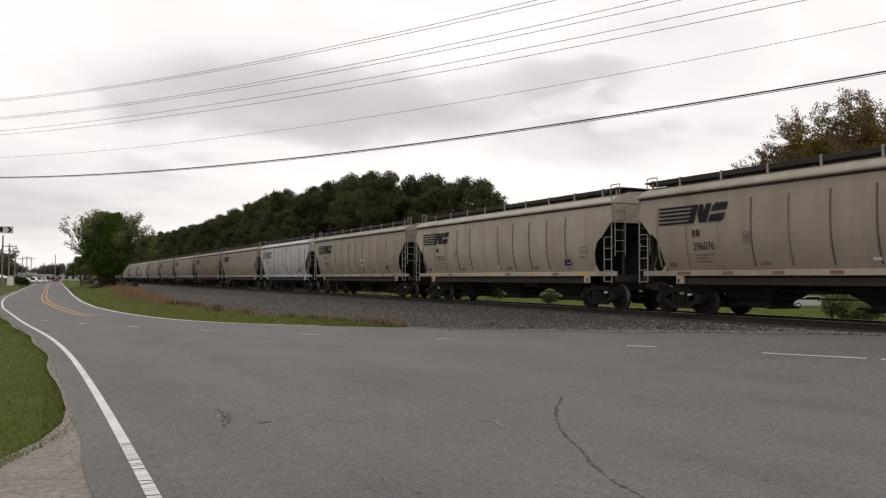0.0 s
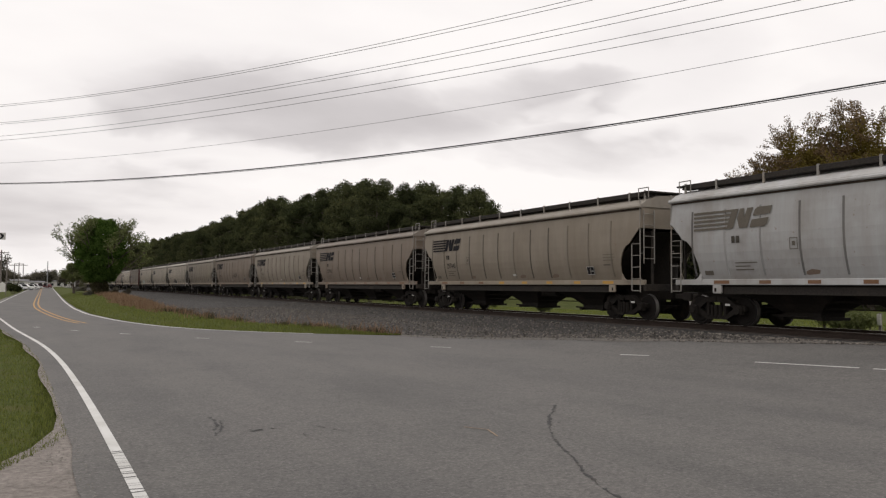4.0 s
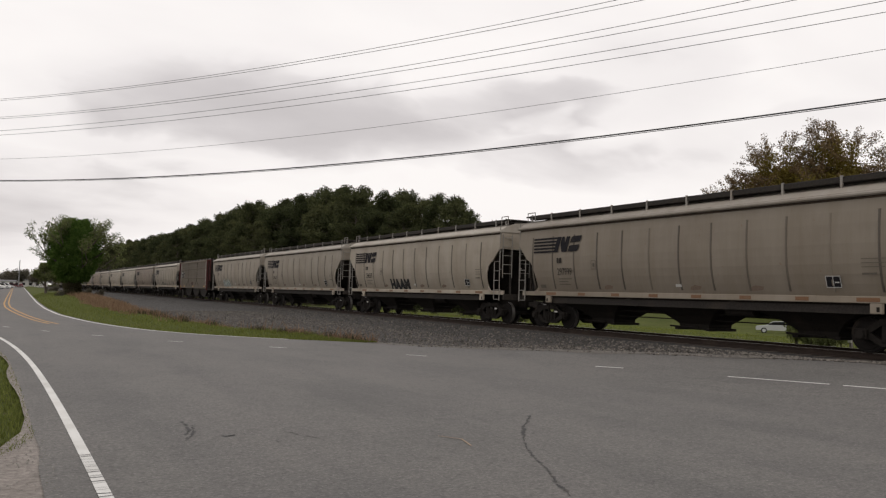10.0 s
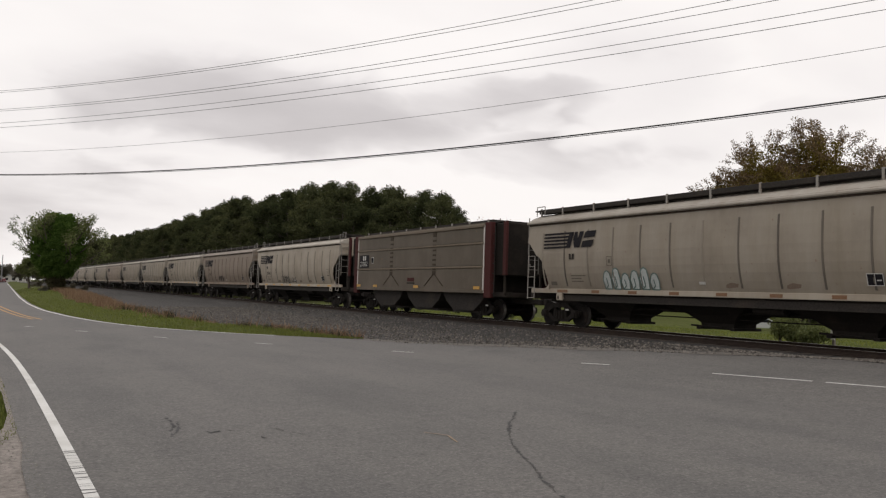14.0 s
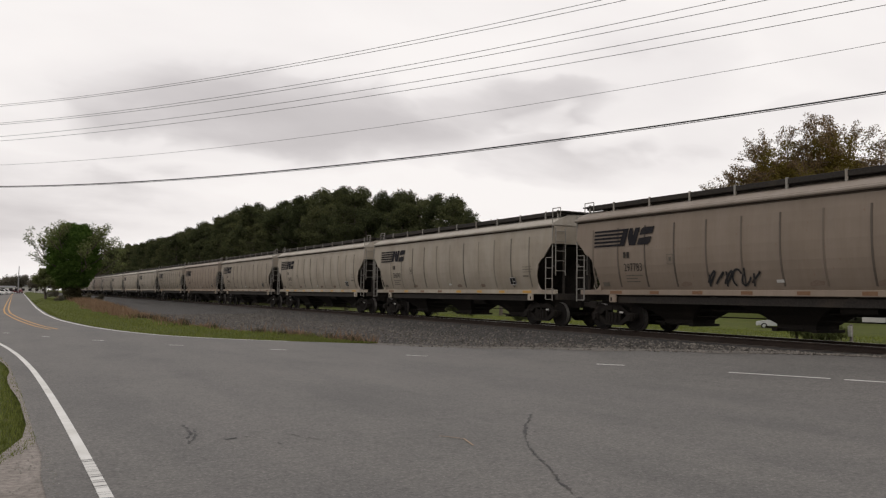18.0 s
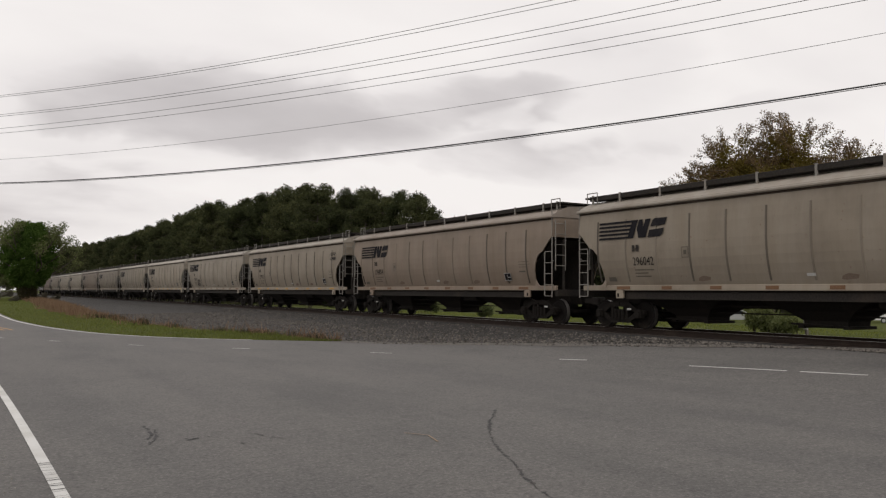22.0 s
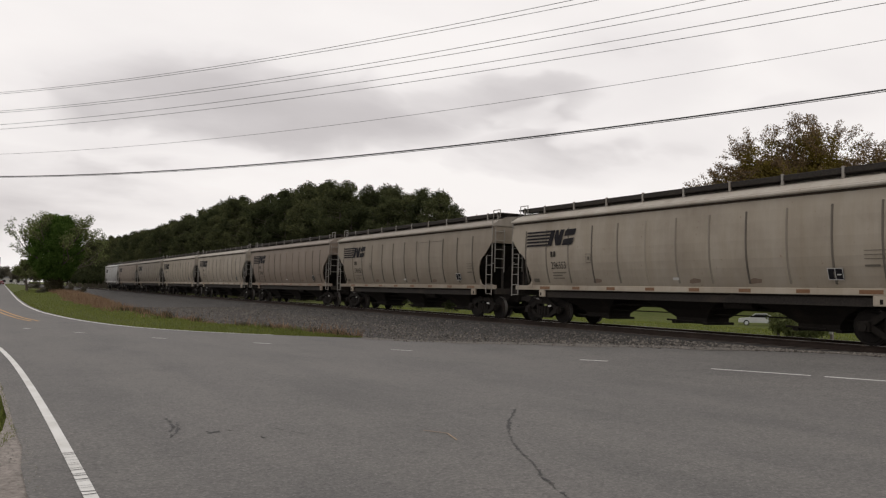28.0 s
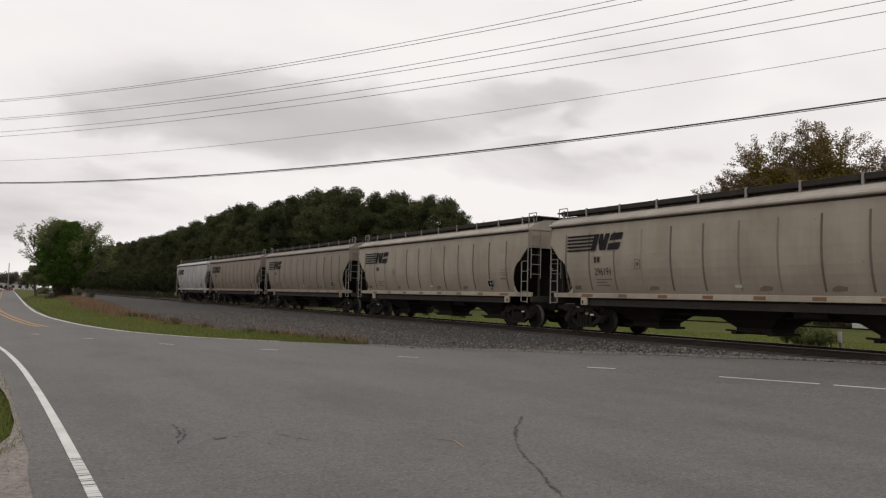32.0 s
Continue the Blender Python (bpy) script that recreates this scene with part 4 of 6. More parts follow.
def stencils(car, L, number, reflector, seed, emblem_mat=BLACK_PAINT):
    """Painted marks on the near side: emblem, marks, number, labels, reflectors."""
    h = L / 2
    rnd = random.Random(seed)
    part("emblem", decal(emblem(), 1.06, 2.88, rear=h, lift=0.026), emblem_mat, car, "black emblem of stripes and slanted blocks")
    part("owner_mark", decal(bars(0.12, 0.2) + [[(0.17, 0), (0.29, 0), (0.29, 0.2), (0.17, 0.2)]], 2.55, 2.46, rear=h, lift=0.026), NUMBER_PAINT, car, "black reporting mark bars")
    if number:
        part("number", decal(squash(lettering(number, 0.37, 0.0), 0.80), 2.55, 2.02, rear=h, lift=0.026), NUMBER_PAINT, car, "dark stencilled number")
    for k, (w, z) in enumerate(((0.8, 1.86), (0.55, 1.76), (0.65, 1.66))):
        part("stencil_line", decal(bars(w, 0.03), 2.6, z, rear=h, lift=0.026), FADED, car, "small faded stencil line")
    box_ring = [[(0, 0), (0.26, 0), (0.26, 0.02), (0, 0.02)], [(0, 0.3), (0.26, 0.3), (0.26, 0.32), (0, 0.32)], [(0, 0.02), (0.02, 0.02), (0.02, 0.3), (0, 0.3)], [(0.24, 0.02), (0.26, 0.02), (0.26, 0.3), (0.24, 0.3)], [(0.08, 0.1), (0.18, 0.1), (0.18, 0.22), (0.08, 0.22)]]
    part("stencil_box", decal(box_ring, 4.55, 2.2, rear=h, lift=0.026), FADED, car, "thin stencilled box")
    part("stencil_patch", decal(bars(0.34, 0.13), 1.36, 1.53, rear=h, lift=0.026), FADED, car, "small dark stencil block")
    for k in range(3):
        part("rust_patch", decal([[(0, 0.02), (0.1, 0), (0.42, 0.03), (0.46, 0.12), (0.2, 0.16), (0.03, 0.1)]], (4.9, 8.9 + 0.6 * rnd.random(), 11.4)[k] + rnd.uniform(-.2, .2), 1.50, rear=h, lift=0.006), STAIN, car, "faint rusty stain")
    part("label_plate", decal(bars(0.24, 0.08), 8.5, 1.6, rear=h, lift=0.026), WHITE_PAINT, car, "small white label")
    part("tag_plate", decal([[(0, 0), (0.42, 0), (0.42, 0.30), (0, 0.30)]], L - 3.0, 1.60, rear=h, lift=0.026), BLACK_PAINT, car, "black label with white frame")
    ring = [[(0, 0), (0.42, 0), (0.42, 0.018), (0, 0.018)], [(0, 0.282), (0.42, 0.282), (0.42, 0.30), (0, 0.30)], [(0, 0.018), (0.018, 0.018), (0.018, 0.282), (0, 0.282)], [(0.402, 0.018), (0.42, 0.018), (0.42, 0.282), (0.402, 0.282)], [(0.2, 0.018), (0.215, 0.018), (0.215, 0.282), (0.2, 0.282)], [(0.25, 0.12), (0.37, 0.12), (0.37, 0.15), (0.25, 0.15)]]
    part("tag_frame", decal(ring, L - 3.0, 1.60, rear=h, lift=0.040), WHITE_PAINT, car)
    for k, (w, z) in enumerate(((0.75, 2.3), (0.8, 2.2), (0.7, 2.1), (0.45, 1.92))):
        part("stencil_line", decal(bars(w * 0.85, 0.018 if k < 3 else 0.05), L - 2.0, z, rear=h, lift=0.026), FADED, car)
    for i in range(8):
        y = h - 1.95 - i * (L - 3.9) / 7
        w = 0.30 if i in (0, 7) else 0.20
        mat = reflector if rnd.random() < 0.75 else ORANGE
        part("reflector", Shape().box(-1.398, -1.388, y - w, y + w, 1.265, 1.365), mat, car)


PITCH, BODY = 18.12, 16.7
BEIGE, CREAM, BROWN, GREY = (0.226, 0.193, 0.153), (0.305, 0.268, 0.219), (0.180, 0.142, 0.111), (0.36, 0.363, 0.37)
LABEL = "beige covered hopper car with grimy shade-toned ribs on the track"
proto = make_hopper(BODY, (-4.4, 0.0, 4.4), LABEL)


def tint(car, colour):
    grime = random.Random(int(colour[0] * 1e6))
    for o in car.children_recursive:
        if o.type == "MESH" and o.data.materials and o.data.materials[0] == PAINT:
            # ribs darkened unevenly: dirt and the rib's own shadow in one tint
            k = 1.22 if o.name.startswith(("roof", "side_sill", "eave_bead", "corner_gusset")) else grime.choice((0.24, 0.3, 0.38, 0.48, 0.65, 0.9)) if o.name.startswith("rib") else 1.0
            # roof and bead greyed: the sky's reflection is put into their tint
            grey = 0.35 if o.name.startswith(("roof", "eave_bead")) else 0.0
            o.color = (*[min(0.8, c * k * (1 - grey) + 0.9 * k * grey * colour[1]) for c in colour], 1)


def stroke(pts, w):
    """A sprayed line as a chain of short quads."""
    out = []
    for (x0, y0), (x1, y1) in zip(pts, pts[1:]):
        d = math.hypot(x1 - x0, y1 - y0) or 1
        nx, ny = -(y1 - y0) / d * w, (x1 - x0) / d * w
        out.append([(x0 + nx, y0 + ny), (x0 - nx, y0 - ny), (x1 - nx, y1 - ny), (x1 + nx, y1 + ny)])
    return out


def scrawl(seed, width, height, n, w):
    """Looping sprayed handwriting that spells nothing."""
    rnd = random.Random(seed)
    out, x = [], 0.0
    for k in range(n):
        c = width / n
        a, r, ph = rnd.uniform(3.5, 6.5), rnd.uniform(0.3, 0.5), rnd.uniform(0, 6)
        pts = [(x + c * 0.5 + c * 0.55 * math.cos(ph + a * i / 9), height * (0.5 + r * math.sin(ph * 1.3 + a * i / 9))) for i in range(10)]
        out += stroke(pts, w)
        if rnd.random() < 0.6:
            out += stroke([(x + c * 0.2, 0), (x + c * 0.35, height * rnd.uniform(0.7, 1.1))], w)
        x += c
    return out


SPRAY_DARK = plain("dark_spray_paint", (0.024, 0.024, 0.026), 0.75)
SPRAY_TEAL = plain("teal_spray_paint", (0.12, 0.17, 0.155), 0.7)
SPRAY_PALE = plain("pale_spray_paint", (0.42, 0.45, 0.435), 0.7)

CARS = []   # car, rear edge along the track at the start, length
# rear edges: the ordinary cars stand one pitch apart, three odd cars are shorter
NUMBERS = {0: "296076", 1: "295173", 2: "296929", 4: "297440", 5: "297993", 6: "297436", 7: "296904", 8: "297999", 9: "296339", 10: "296673", 13: "297049", 14: "297783", 15: "296747", 16: "296493",
           17: "296042", 18: "296854", 19: "297072", 20: "294977", 21: "295933", 22: "296353", 23: "296152", 24: "297669", 25: "296191"}
TINTS = {k: CREAM for k in (1, 9, 10, 11, 13, 15, 16, 20, 21, 22, 25, 26)} | {k: BROWN for k in (5, 7, 14, 18, 24, 28)}
rear = 21.31 - 2 * PITCH
for i in range(-1, 30):
    L = {3: 15.1, 12: 13.2, 29: 15.0}.get(i, BODY)
    rear += {3: 16.5, 12: 16.31, 13: 19.55, 29: 16.3}.get(i, PITCH)
    rnd = random.Random(100 + i)
    if i == 12:
        CARS.append((None, rear, L))
        continue
    if L == BODY:
        car = proto if i == -1 else copy_thing(proto, pose(0, 0, 0))
    else:
        car = make_hopper(L, (-L / 4.3, 0.0, L / 4.3), "light grey covered hopper car with faded emblem on the track")
    base = TINTS.get(i, BEIGE) if i not in (3, 29) else GREY
    j = rnd.uniform(0.90, 1.02) * {0: 1.22, 2: 1.16, 1: 1.05, 9: 1.1, 23: 1.12, 24: 1.02, 16: 1.08, 25: 0.95, 10: 0.84, 11: 0.9, 13: 1.22, 14: 1.22, 19: 1.25, 18: 1.42, 20: 1.05, 17: 1.3, 21: 1.22, 22: 1.05}.get(i, 1.0)
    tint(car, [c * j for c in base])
    CARS.append((car, rear, L))

for i, (car, rear, L) in zip(range(-1, 30), CARS):
    if car is None:
        continue
    h = L / 2
    stencils(car, L, NUMBERS.get(i, ""), YELLOW if i in (1, 4, 6, 13, 15, 16, 19, 21) else ORANGE, i, FADED if i == 3 else BLACK_PAINT)
    car["label"] = {BROWN: "dingy tan", CREAM: "pale cream", GREY: "light grey", BEIGE: "weathered beige"}[TINTS.get(i, BEIGE) if i not in (3, 29) else GREY] + " covered hopper car with " + ("sprayed graffiti" if i in (2, 7, 9, 11, 13, 14, 19, 20) else "streaky dirt") + " on the track"
    if i == 9:
        word = squash(lettering("HAAM", 0.72, 0.045), 1.12)
        part("graffiti", decal(word, 5.75, 1.40, rear=h, lift=0.032), SPRAY_DARK, car, "black sprayed block letters")
    elif i == 7:
        part("graffiti", decal(scrawl(3, 1.6, 0.45, 5, 0.025), 9.2, 1.95, rear=h, lift=0.026), SPRAY_DARK, car, "thin sprayed scrawl")
    elif i == 11:
        for k in range(6):
            x, top = 0.44 * k, 0.62 + 0.1 * math.sin(k * 2.1)
            pill = [(x + 0.04, 0.0), (x + 0.36, 0.0), (x + 0.40, top * 0.5), (x + 0.34, top - 0.06), (x + 0.22, top), (x + 0.10, top - 0.06), (x, top * 0.5)]
            block = part("graffiti_block", decal([pill], 4.3, 1.42, rear=h, lift=0.026), SPRAY_PALE, car, "pale rounded sprayed block")
            part("graffiti_outline", decal(stroke(pill + pill[:1] + [(x + 0.2, 0.12), (x + 0.17, top * 0.6)], 0.022), 4.3, 1.42, rear=h, lift=0.030), SPRAY_TEAL, block, "teal sprayed outline")
    elif i == 13:
        part("graffiti", decal(scrawl(8, 1.9, 0.55, 6, 0.026), 5.9, 1.40, rear=h, lift=0.026), SPRAY_DARK, car, "grey sprayed scrawl")
        part("graffiti", decal(scrawl(9, 0.9, 0.4, 4, 0.02), 8.0, 1.46, rear=h, lift=0.026), SPRAY_DARK, car, "thin sprayed scrawl")
    elif i == 14:
        part("graffiti", decal(scrawl(12, 1.9, 0.5, 6, 0.032), 6.1, 1.5, rear=h, lift=0.026), SPRAY_DARK, car, "dark sprayed scrawl")
    elif i == 20:
        part("graffiti", decal(scrawl(15, 0.9, 0.7, 5, 0.022), 3.6, 1.5, rear=h, lift=0.026), SPRAY_DARK, car, "black sprayed scrawl")
    elif i == 19:
        part("graffiti", decal(scrawl(31, 0.8, 0.2, 6, 0.016) + [[(u, v + 0.26) for u, v in q] for q in scrawl(32, 0.8, 0.2, 5, 0.016)], L - 1.75, 2.92, rear=h, lift=0.026), SPRAY_DARK, car, "small black sprayed scrawl")
    elif i == 23:
        part("patch_seam", decal([[(0, 0.55), (2.5, 0.55), (2.5, 0.57), (0, 0.57)], [(0, 0), (0.02, 0), (0.02, 0.55), (0, 0.55)], [(2.48, 0), (2.5, 0), (2.5, 0.55), (2.48, 0.55)]], 10.2, 2.85, rear=h, lift=0.026), FADED, car, "dark weld seam of a patch")
    elif i == 2:
        ring = [[(0.42 * math.cos(a) + 0.5, 0.42 * math.sin(a) + 0.5) for a in [2 * math.pi * k / 20 for k in range(20)]]]
        spot = [[(0.2 * math.cos(a) + 0.5, 0.2 * math.sin(a) + 0.5) for a in [2 * math.pi * k / 16 for k in range(16)]]]
        part("graffiti_outline", decal([[(u * 0.62 + 0.09, v * 0.62 + 0.05) for u, v in ring[0]]], 9.5, 1.75, rear=h, lift=0.026), SPRAY_PALE, car, "round pale sprayed badge")
        part("graffiti", decal([[(u * 0.62 + 0.09, v * 0.62 + 0.05) for u, v in spot[0]]], 9.5, 1.75, rear=h, lift=0.034), SPRAY_DARK, car, "dark middle of the badge")


def pressed_side_car():
    """The brown car with riveted side posts and three tall panels."""
    L = 13.2
    h = L / 2
    car = thing("covered_hopper_car", "brown steel hopper car with yellow reflectors and riveted sides", "freight car", "cars of the freight train")
    RIVETED = plain("dark_riveted_steel", (0.05, 0.038, 0.028), 0.8, 0.0, 0.3, 4.0)
    edge = plain("white_edge_paint", (0.52, 0.49, 0.46), 0.7, 0.0, 0.3, 6.0, (0.2, 0.16, 0.13), 0.5)
    bodyob = part("body", Shape().box(-1.58, 1.58, -h, h, 1.22, 4.02, 0.03).prism([(-h, 4.02), (h, 4.02), (h, 4.2), (-h, 4.2)], -1.3, 1.3), PAINT, car)
    for z0, z1 in ((1.26, 2.22), (2.30, 3.24), (3.32, 3.95)):
        part("side_panel", Shape().box(-1.615, -1.57, -h + 0.06, h - 0.06, z0, z1, 0.03), PAINT, car)
    for z in (2.26, 3.28):
        part("ledge", Shape().box(-1.64, -1.58, -h + 0.02, h - 0.02, z - 0.045, z + 0.045, 0.02), PAINT, car)
    part("top_chord", Shape().box(-1.66, -1.56, -h, h, 3.95, 4.1, 0.02), PAINT, car)
    part("side_sill", Shape().box(-1.64, -1.52, -h, h, 1.14, 1.28, 0.01), PAINT, car)
    for c in (-2.28, 2.28):
        for k in range(9):
            z = 1.92 + 0.225 * k
            part("rivet_plate", Shape().box(-1.632, -1.60, c - 0.15, c + 0.15, z, z + (0.2 if k in (0, 8) else 0.085)), RIVETED, car)
        for e in (-1, 1):
            part("gusset", Shape().prism([(c + e * 0.95, 1.40), (c + e * 0.86, 1.40), (c + e * 0.02, 1.96), (c + e * 0.1, 1.96)][::e], -1.632, -1.60), RIVETED, car, "dark riveted gusset")
    for c in (-4.5, -0.75, 3.3):
        hop = Shape().prism([(c - 1.9, 1.2), (c + 1.9, 1.2), (c + 1.5, 0.75), (c + 0.85, 0.36), (c - 0.85, 0.36), (c - 1.5, 0.75)], -1.3, 1.3)
        hop.box(-1.1, 1.1, c - 1.2, c + 1.2, 0.26, 0.36)
        part("outlet_hopper", hop, STEEL_DARK, car, "grimy grey outlet hopper")
    part("number_plate", Shape().box(-1.625, -1.61, h - 1.52, h - 0.27, 2.35, 3.05), BLACK_PAINT, car, "black painted panel")
    s = Shape()
    for p in squash(lettering("270602", 0.38), 0.85):
        s.quad(*[(-1.632, h - 0.36 - u, 2.44 + v) for u, v in p])
    for u in (0.36, 0.60):
        s.quad(*[(-1.632, h - 0.36 - u - a, b) for a, b in ((0, 2.76), (0.16, 2.76), (0.16, 3.0), (0, 3.0))])
    part("number", s, WHITE_PAINT, car, "white stencilled number")
    part("tag_frame", Shape().box(-1.626, -1.61, h - 2.12, h - 1.84, 2.58, 2.92), WHITE_PAINT, car)
    part("tag_plate", Shape().box(-1.632, -1.615, h - 2.095, h - 1.865, 2.605, 2.895), BLACK_PAINT, car, "black label with a pale frame")
    part("rusty_label", Shape().box(-1.632, -1.615, h - 6.9, h - 6.2, 1.62, 1.80), RED_BROWN, car, "rusty brown label")
    part("dark_label", Shape().box(-1.632, -1.615, h - 6.95, h - 6.15, 1.50, 1.57), STEEL_DARK, car, "dark label strip")
    for y in (h - 0.28, h - 2.45, h - 7.15, h - 12.7):
        part("reflector", Shape().box(-1.65, -1.635, y - 0.24, y + 0.24, 1.30, 1.43), YELLOW, car)
    for e in (-1, 1):
        y = e * h
        for x in (-1.5, 1.5):
            part("corner_post", Shape().box(x - 0.11, x + 0.11, min(y + e * 0.01, y + e * 0.5), max(y + e * 0.01, y + e * 0.5), 0.95, 4.15, 0.02), RED_BROWN, car, "dark red corner post")
            part("corner_trim", Shape().box(x - 0.125, x + 0.125, min(y - e * 0.07, y + e * 0.008), max(y - e * 0.07, y + e * 0.008), 1.16, 4.05, 0.01), edge, car, "pale painted corner edge")
        part("end_bulkhead", Shape().box(-1.36, 1.36, min(y + e * 0.5, y + e * 1.33), max(y + e * 0.5, y + e * 1.33), 1.9, 4.1, 0.03), STEEL_BLACK, car, "black recessed end")
        part("end_frame", Shape().box(-1.45, 1.45, min(y, y + e * 1.55), max(y, y + e * 1.55), 1.0, 1.2, 0.02).box(-1.4, 1.4, min(y, y + e * 0.1), max(y, y + e * 0.1), 1.2, 4.1), STEEL_BLACK, car)
        part("end_platform", Shape().box(-1.3, 1.3, min(y, y + e * 0.8), max(y, y + e * 0.8), 4.14, 4.22), STEEL_DARK, car)
        for x in (-1.5, 1.5):
            part("end_post", Shape().box(x - 0.06, x + 0.06, min(y + e * 1.33, y + e * 1.56), max(y + e * 1.33, y + e * 1.56), 1.9, 4.15, 0.02), RED_BROWN, car)
            part("end_strut", Shape().rod((x, y + e * 1.45, 1.1), (x, y + e * 1.45, 1.9), 0.06, n=6), STEEL_BLACK, car)
        s = Shape()
        for yy in (y + e * 0.2, y + e * 0.65):
            s.rod((-1.5, yy, 1.0), (-1.5, yy, 4.0), 0.022, n=6)
        for k in range(7):
            s.rod((-1.5, y + e * 0.2, 1.15 + 0.42 * k), (-1.5, y + e * 0.65, 1.15 + 0.42 * k), 0.015, n=6)
        part("ladder", s, STEEL_DARK, car)
        part("coupler", Shape().box(-0.16, 0.16, min(y, y + e * 2.1), max(y, y + e * 2.1), 0.74, 0.96, 0.03), STEEL_DARK, car)
        truck(car, e * (h - 0.9))
    part("centre_sill", Shape().box(-0.33, 0.33, -h + 0.5, h - 0.5, 0.72, 1.22, 0.02), STEEL_BLACK, car)
    for side in (-1, 1):
        part("running_board", Shape().box(side * 0.9 - 0.25, side * 0.9 + 0.25, -h + 0.1, h - 0.1, 4.20, 4.32), STEEL_DARK, car, "dark roof walkway")
        for k in range(9):
            yy = -h + 0.4 + k * (L - 0.8) / 8
            part("bracket", Shape().box(side * 1.18 - 0.03, side * 1.18 + 0.03, yy - 0.03, yy + 0.03, 4.02, 4.34), SILVER, car)
    for o in car.children:
        if o.data.materials[0] == PAINT:
            k = 1.65 if o.name.startswith(("ledge", "top_chord")) else 1.0
            o.color = (0.076 * k, 0.059 * k, 0.040 * k, 1)
    return car


CARS[13] = (pressed_side_car(), CARS[13][1], CARS[13][2])

# ---- overhead wires ----
# each wire hangs in one vertical plane between two poles out of sight
A0, A1 = Vector((-9.0, 66.6)), Vector((27.0, 4.7))


def wire(name, e0, mid, e1, r, mat, label):
    """e0, mid, e1: heights over the ground at 15, 50 and 85 hundredths of the span."""
    k = np.polyfit([0.15, 0.52, 0.85], [e0, mid, e1], 2)
    s = Shape()
    pts = []
    for i in range(61):
        u = i / 60
        p = A0.lerp(A1, u)
        pts.append((p.x, p.y, float(np.polyval(k, u))))
    n = 5
    for i, p in enumerate(pts):
        s.v += [(p[0] + 0.86 * r * math.cos(2 * math.pi * j / n), p[1] + 0.5 * r * math.cos(2 * math.pi * j / n), p[2] + r * math.sin(2 * math.pi * j / n)) for j in range(n)]
    s.f += [(i * n + j, i * n + (j + 1) % n, (i + 1) * n + (j + 1) % n, (i + 1) * n + j) for i in range(60) for j in range(n)]
    return tagged(part(name, s, mat), label, "cable", "overhead wires")


def wire_height(az, el):
    """Height on the wires' plane for a bearing and an elevation, with the fraction of the span."""
    d = Vector((math.sin(radians(az)), math.cos(radians(az))))
    w = A1 - A0
    den = d.x * w.y - d.y * w.x
    r = (A0.x * w.y - A0.y * w.x) / den
    u = (d * r - A0).dot(w) / w.length_squared
    return u, EYE[2] + r * math.tan(radians(el))


WIRES = {"a": ((-0.97, 11.51), (28.33, 18.5), (40.93, 20.77)), "b": ((-0.96, 11.41), (28.34, 18.25), (42.81, 20.68)), "c": ((-0.9, 10.39), (28.38, 16.88), (49.95, 20.14)),
         "d": ((-0.9, 10.29), (28.4, 16.54), (52.84, 19.84)), "e": ((-0.86, 9.55), (28.43, 15.61), (58.14, 19.12)), "f": ((-0.84, 9.28), (28.44, 15.09), (58.14, 18.44)),
         "g": ((-0.76, 7.79), (28.51, 12.76), (58.13, 16.23)), "h": ((-1.22, 6.41), (28.59, 10.24), (58.12, 13.21))}


def hang(key, drop, r, mat, label):
    pts = [wire_height(a, e) for a, e in WIRES[key]]
    k = np.polyfit([p[0] for p in pts], [p[1] for p in pts], 2)
    return wire("overhead_wire", *[float(np.polyval(k, u)) - drop for u in (0.15, 0.52, 0.85)], r, mat, label)


for key in "abcdef":
    hang(key, 0.0, 0.011, WIRE_THIN, "thin grey power line wire strung overhead")
hang("g", 0, 0.008, WIRE_THIN, "thin pale wire strung overhead")
hang("h", 0, 0.026, WIRE, "thick black cable strung overhead")
hang("h", 0.055, 0.012, WIRE, "thin black wire below the thick cable")

# ---- trees ----


def branch(s, a, d, length, r, depth, rnd, tips, spread=0.6, up=0.12):
    """A limb that bends, thins and forks; adds its twig ends to tips."""
    a, d = Vector(a), Vector(d).normalized()
    for k in range(3):
        b = a + d * (length / 3)
        s.rod(a, b, r * (1 - 0.22 * k), r * (1 - 0.22 * (k + 1)), n=6 if depth > 1 else 4, caps=False)
        a = b
        d = (d + Vector((rnd.uniform(-.2, .2), rnd.uniform(-.2, .2), rnd.uniform(-.05, .18)))).normalized()
        if depth > 0 and k > 0:
            for _ in range(rnd.randint(1, 2)):
                nd_ = (d + Vector((rnd.uniform(-1, 1), rnd.uniform(-1, 1), rnd.uniform(-.3, .6) + up)) * spread).normalized()
                branch(s, a, nd_, length * rnd.uniform(0.55, 0.8), r * 0.5, depth - 1, rnd, tips, spread, up)
    tips.append(a)
    if depth == 0:
        tips.append(a - d * length * 0.4)


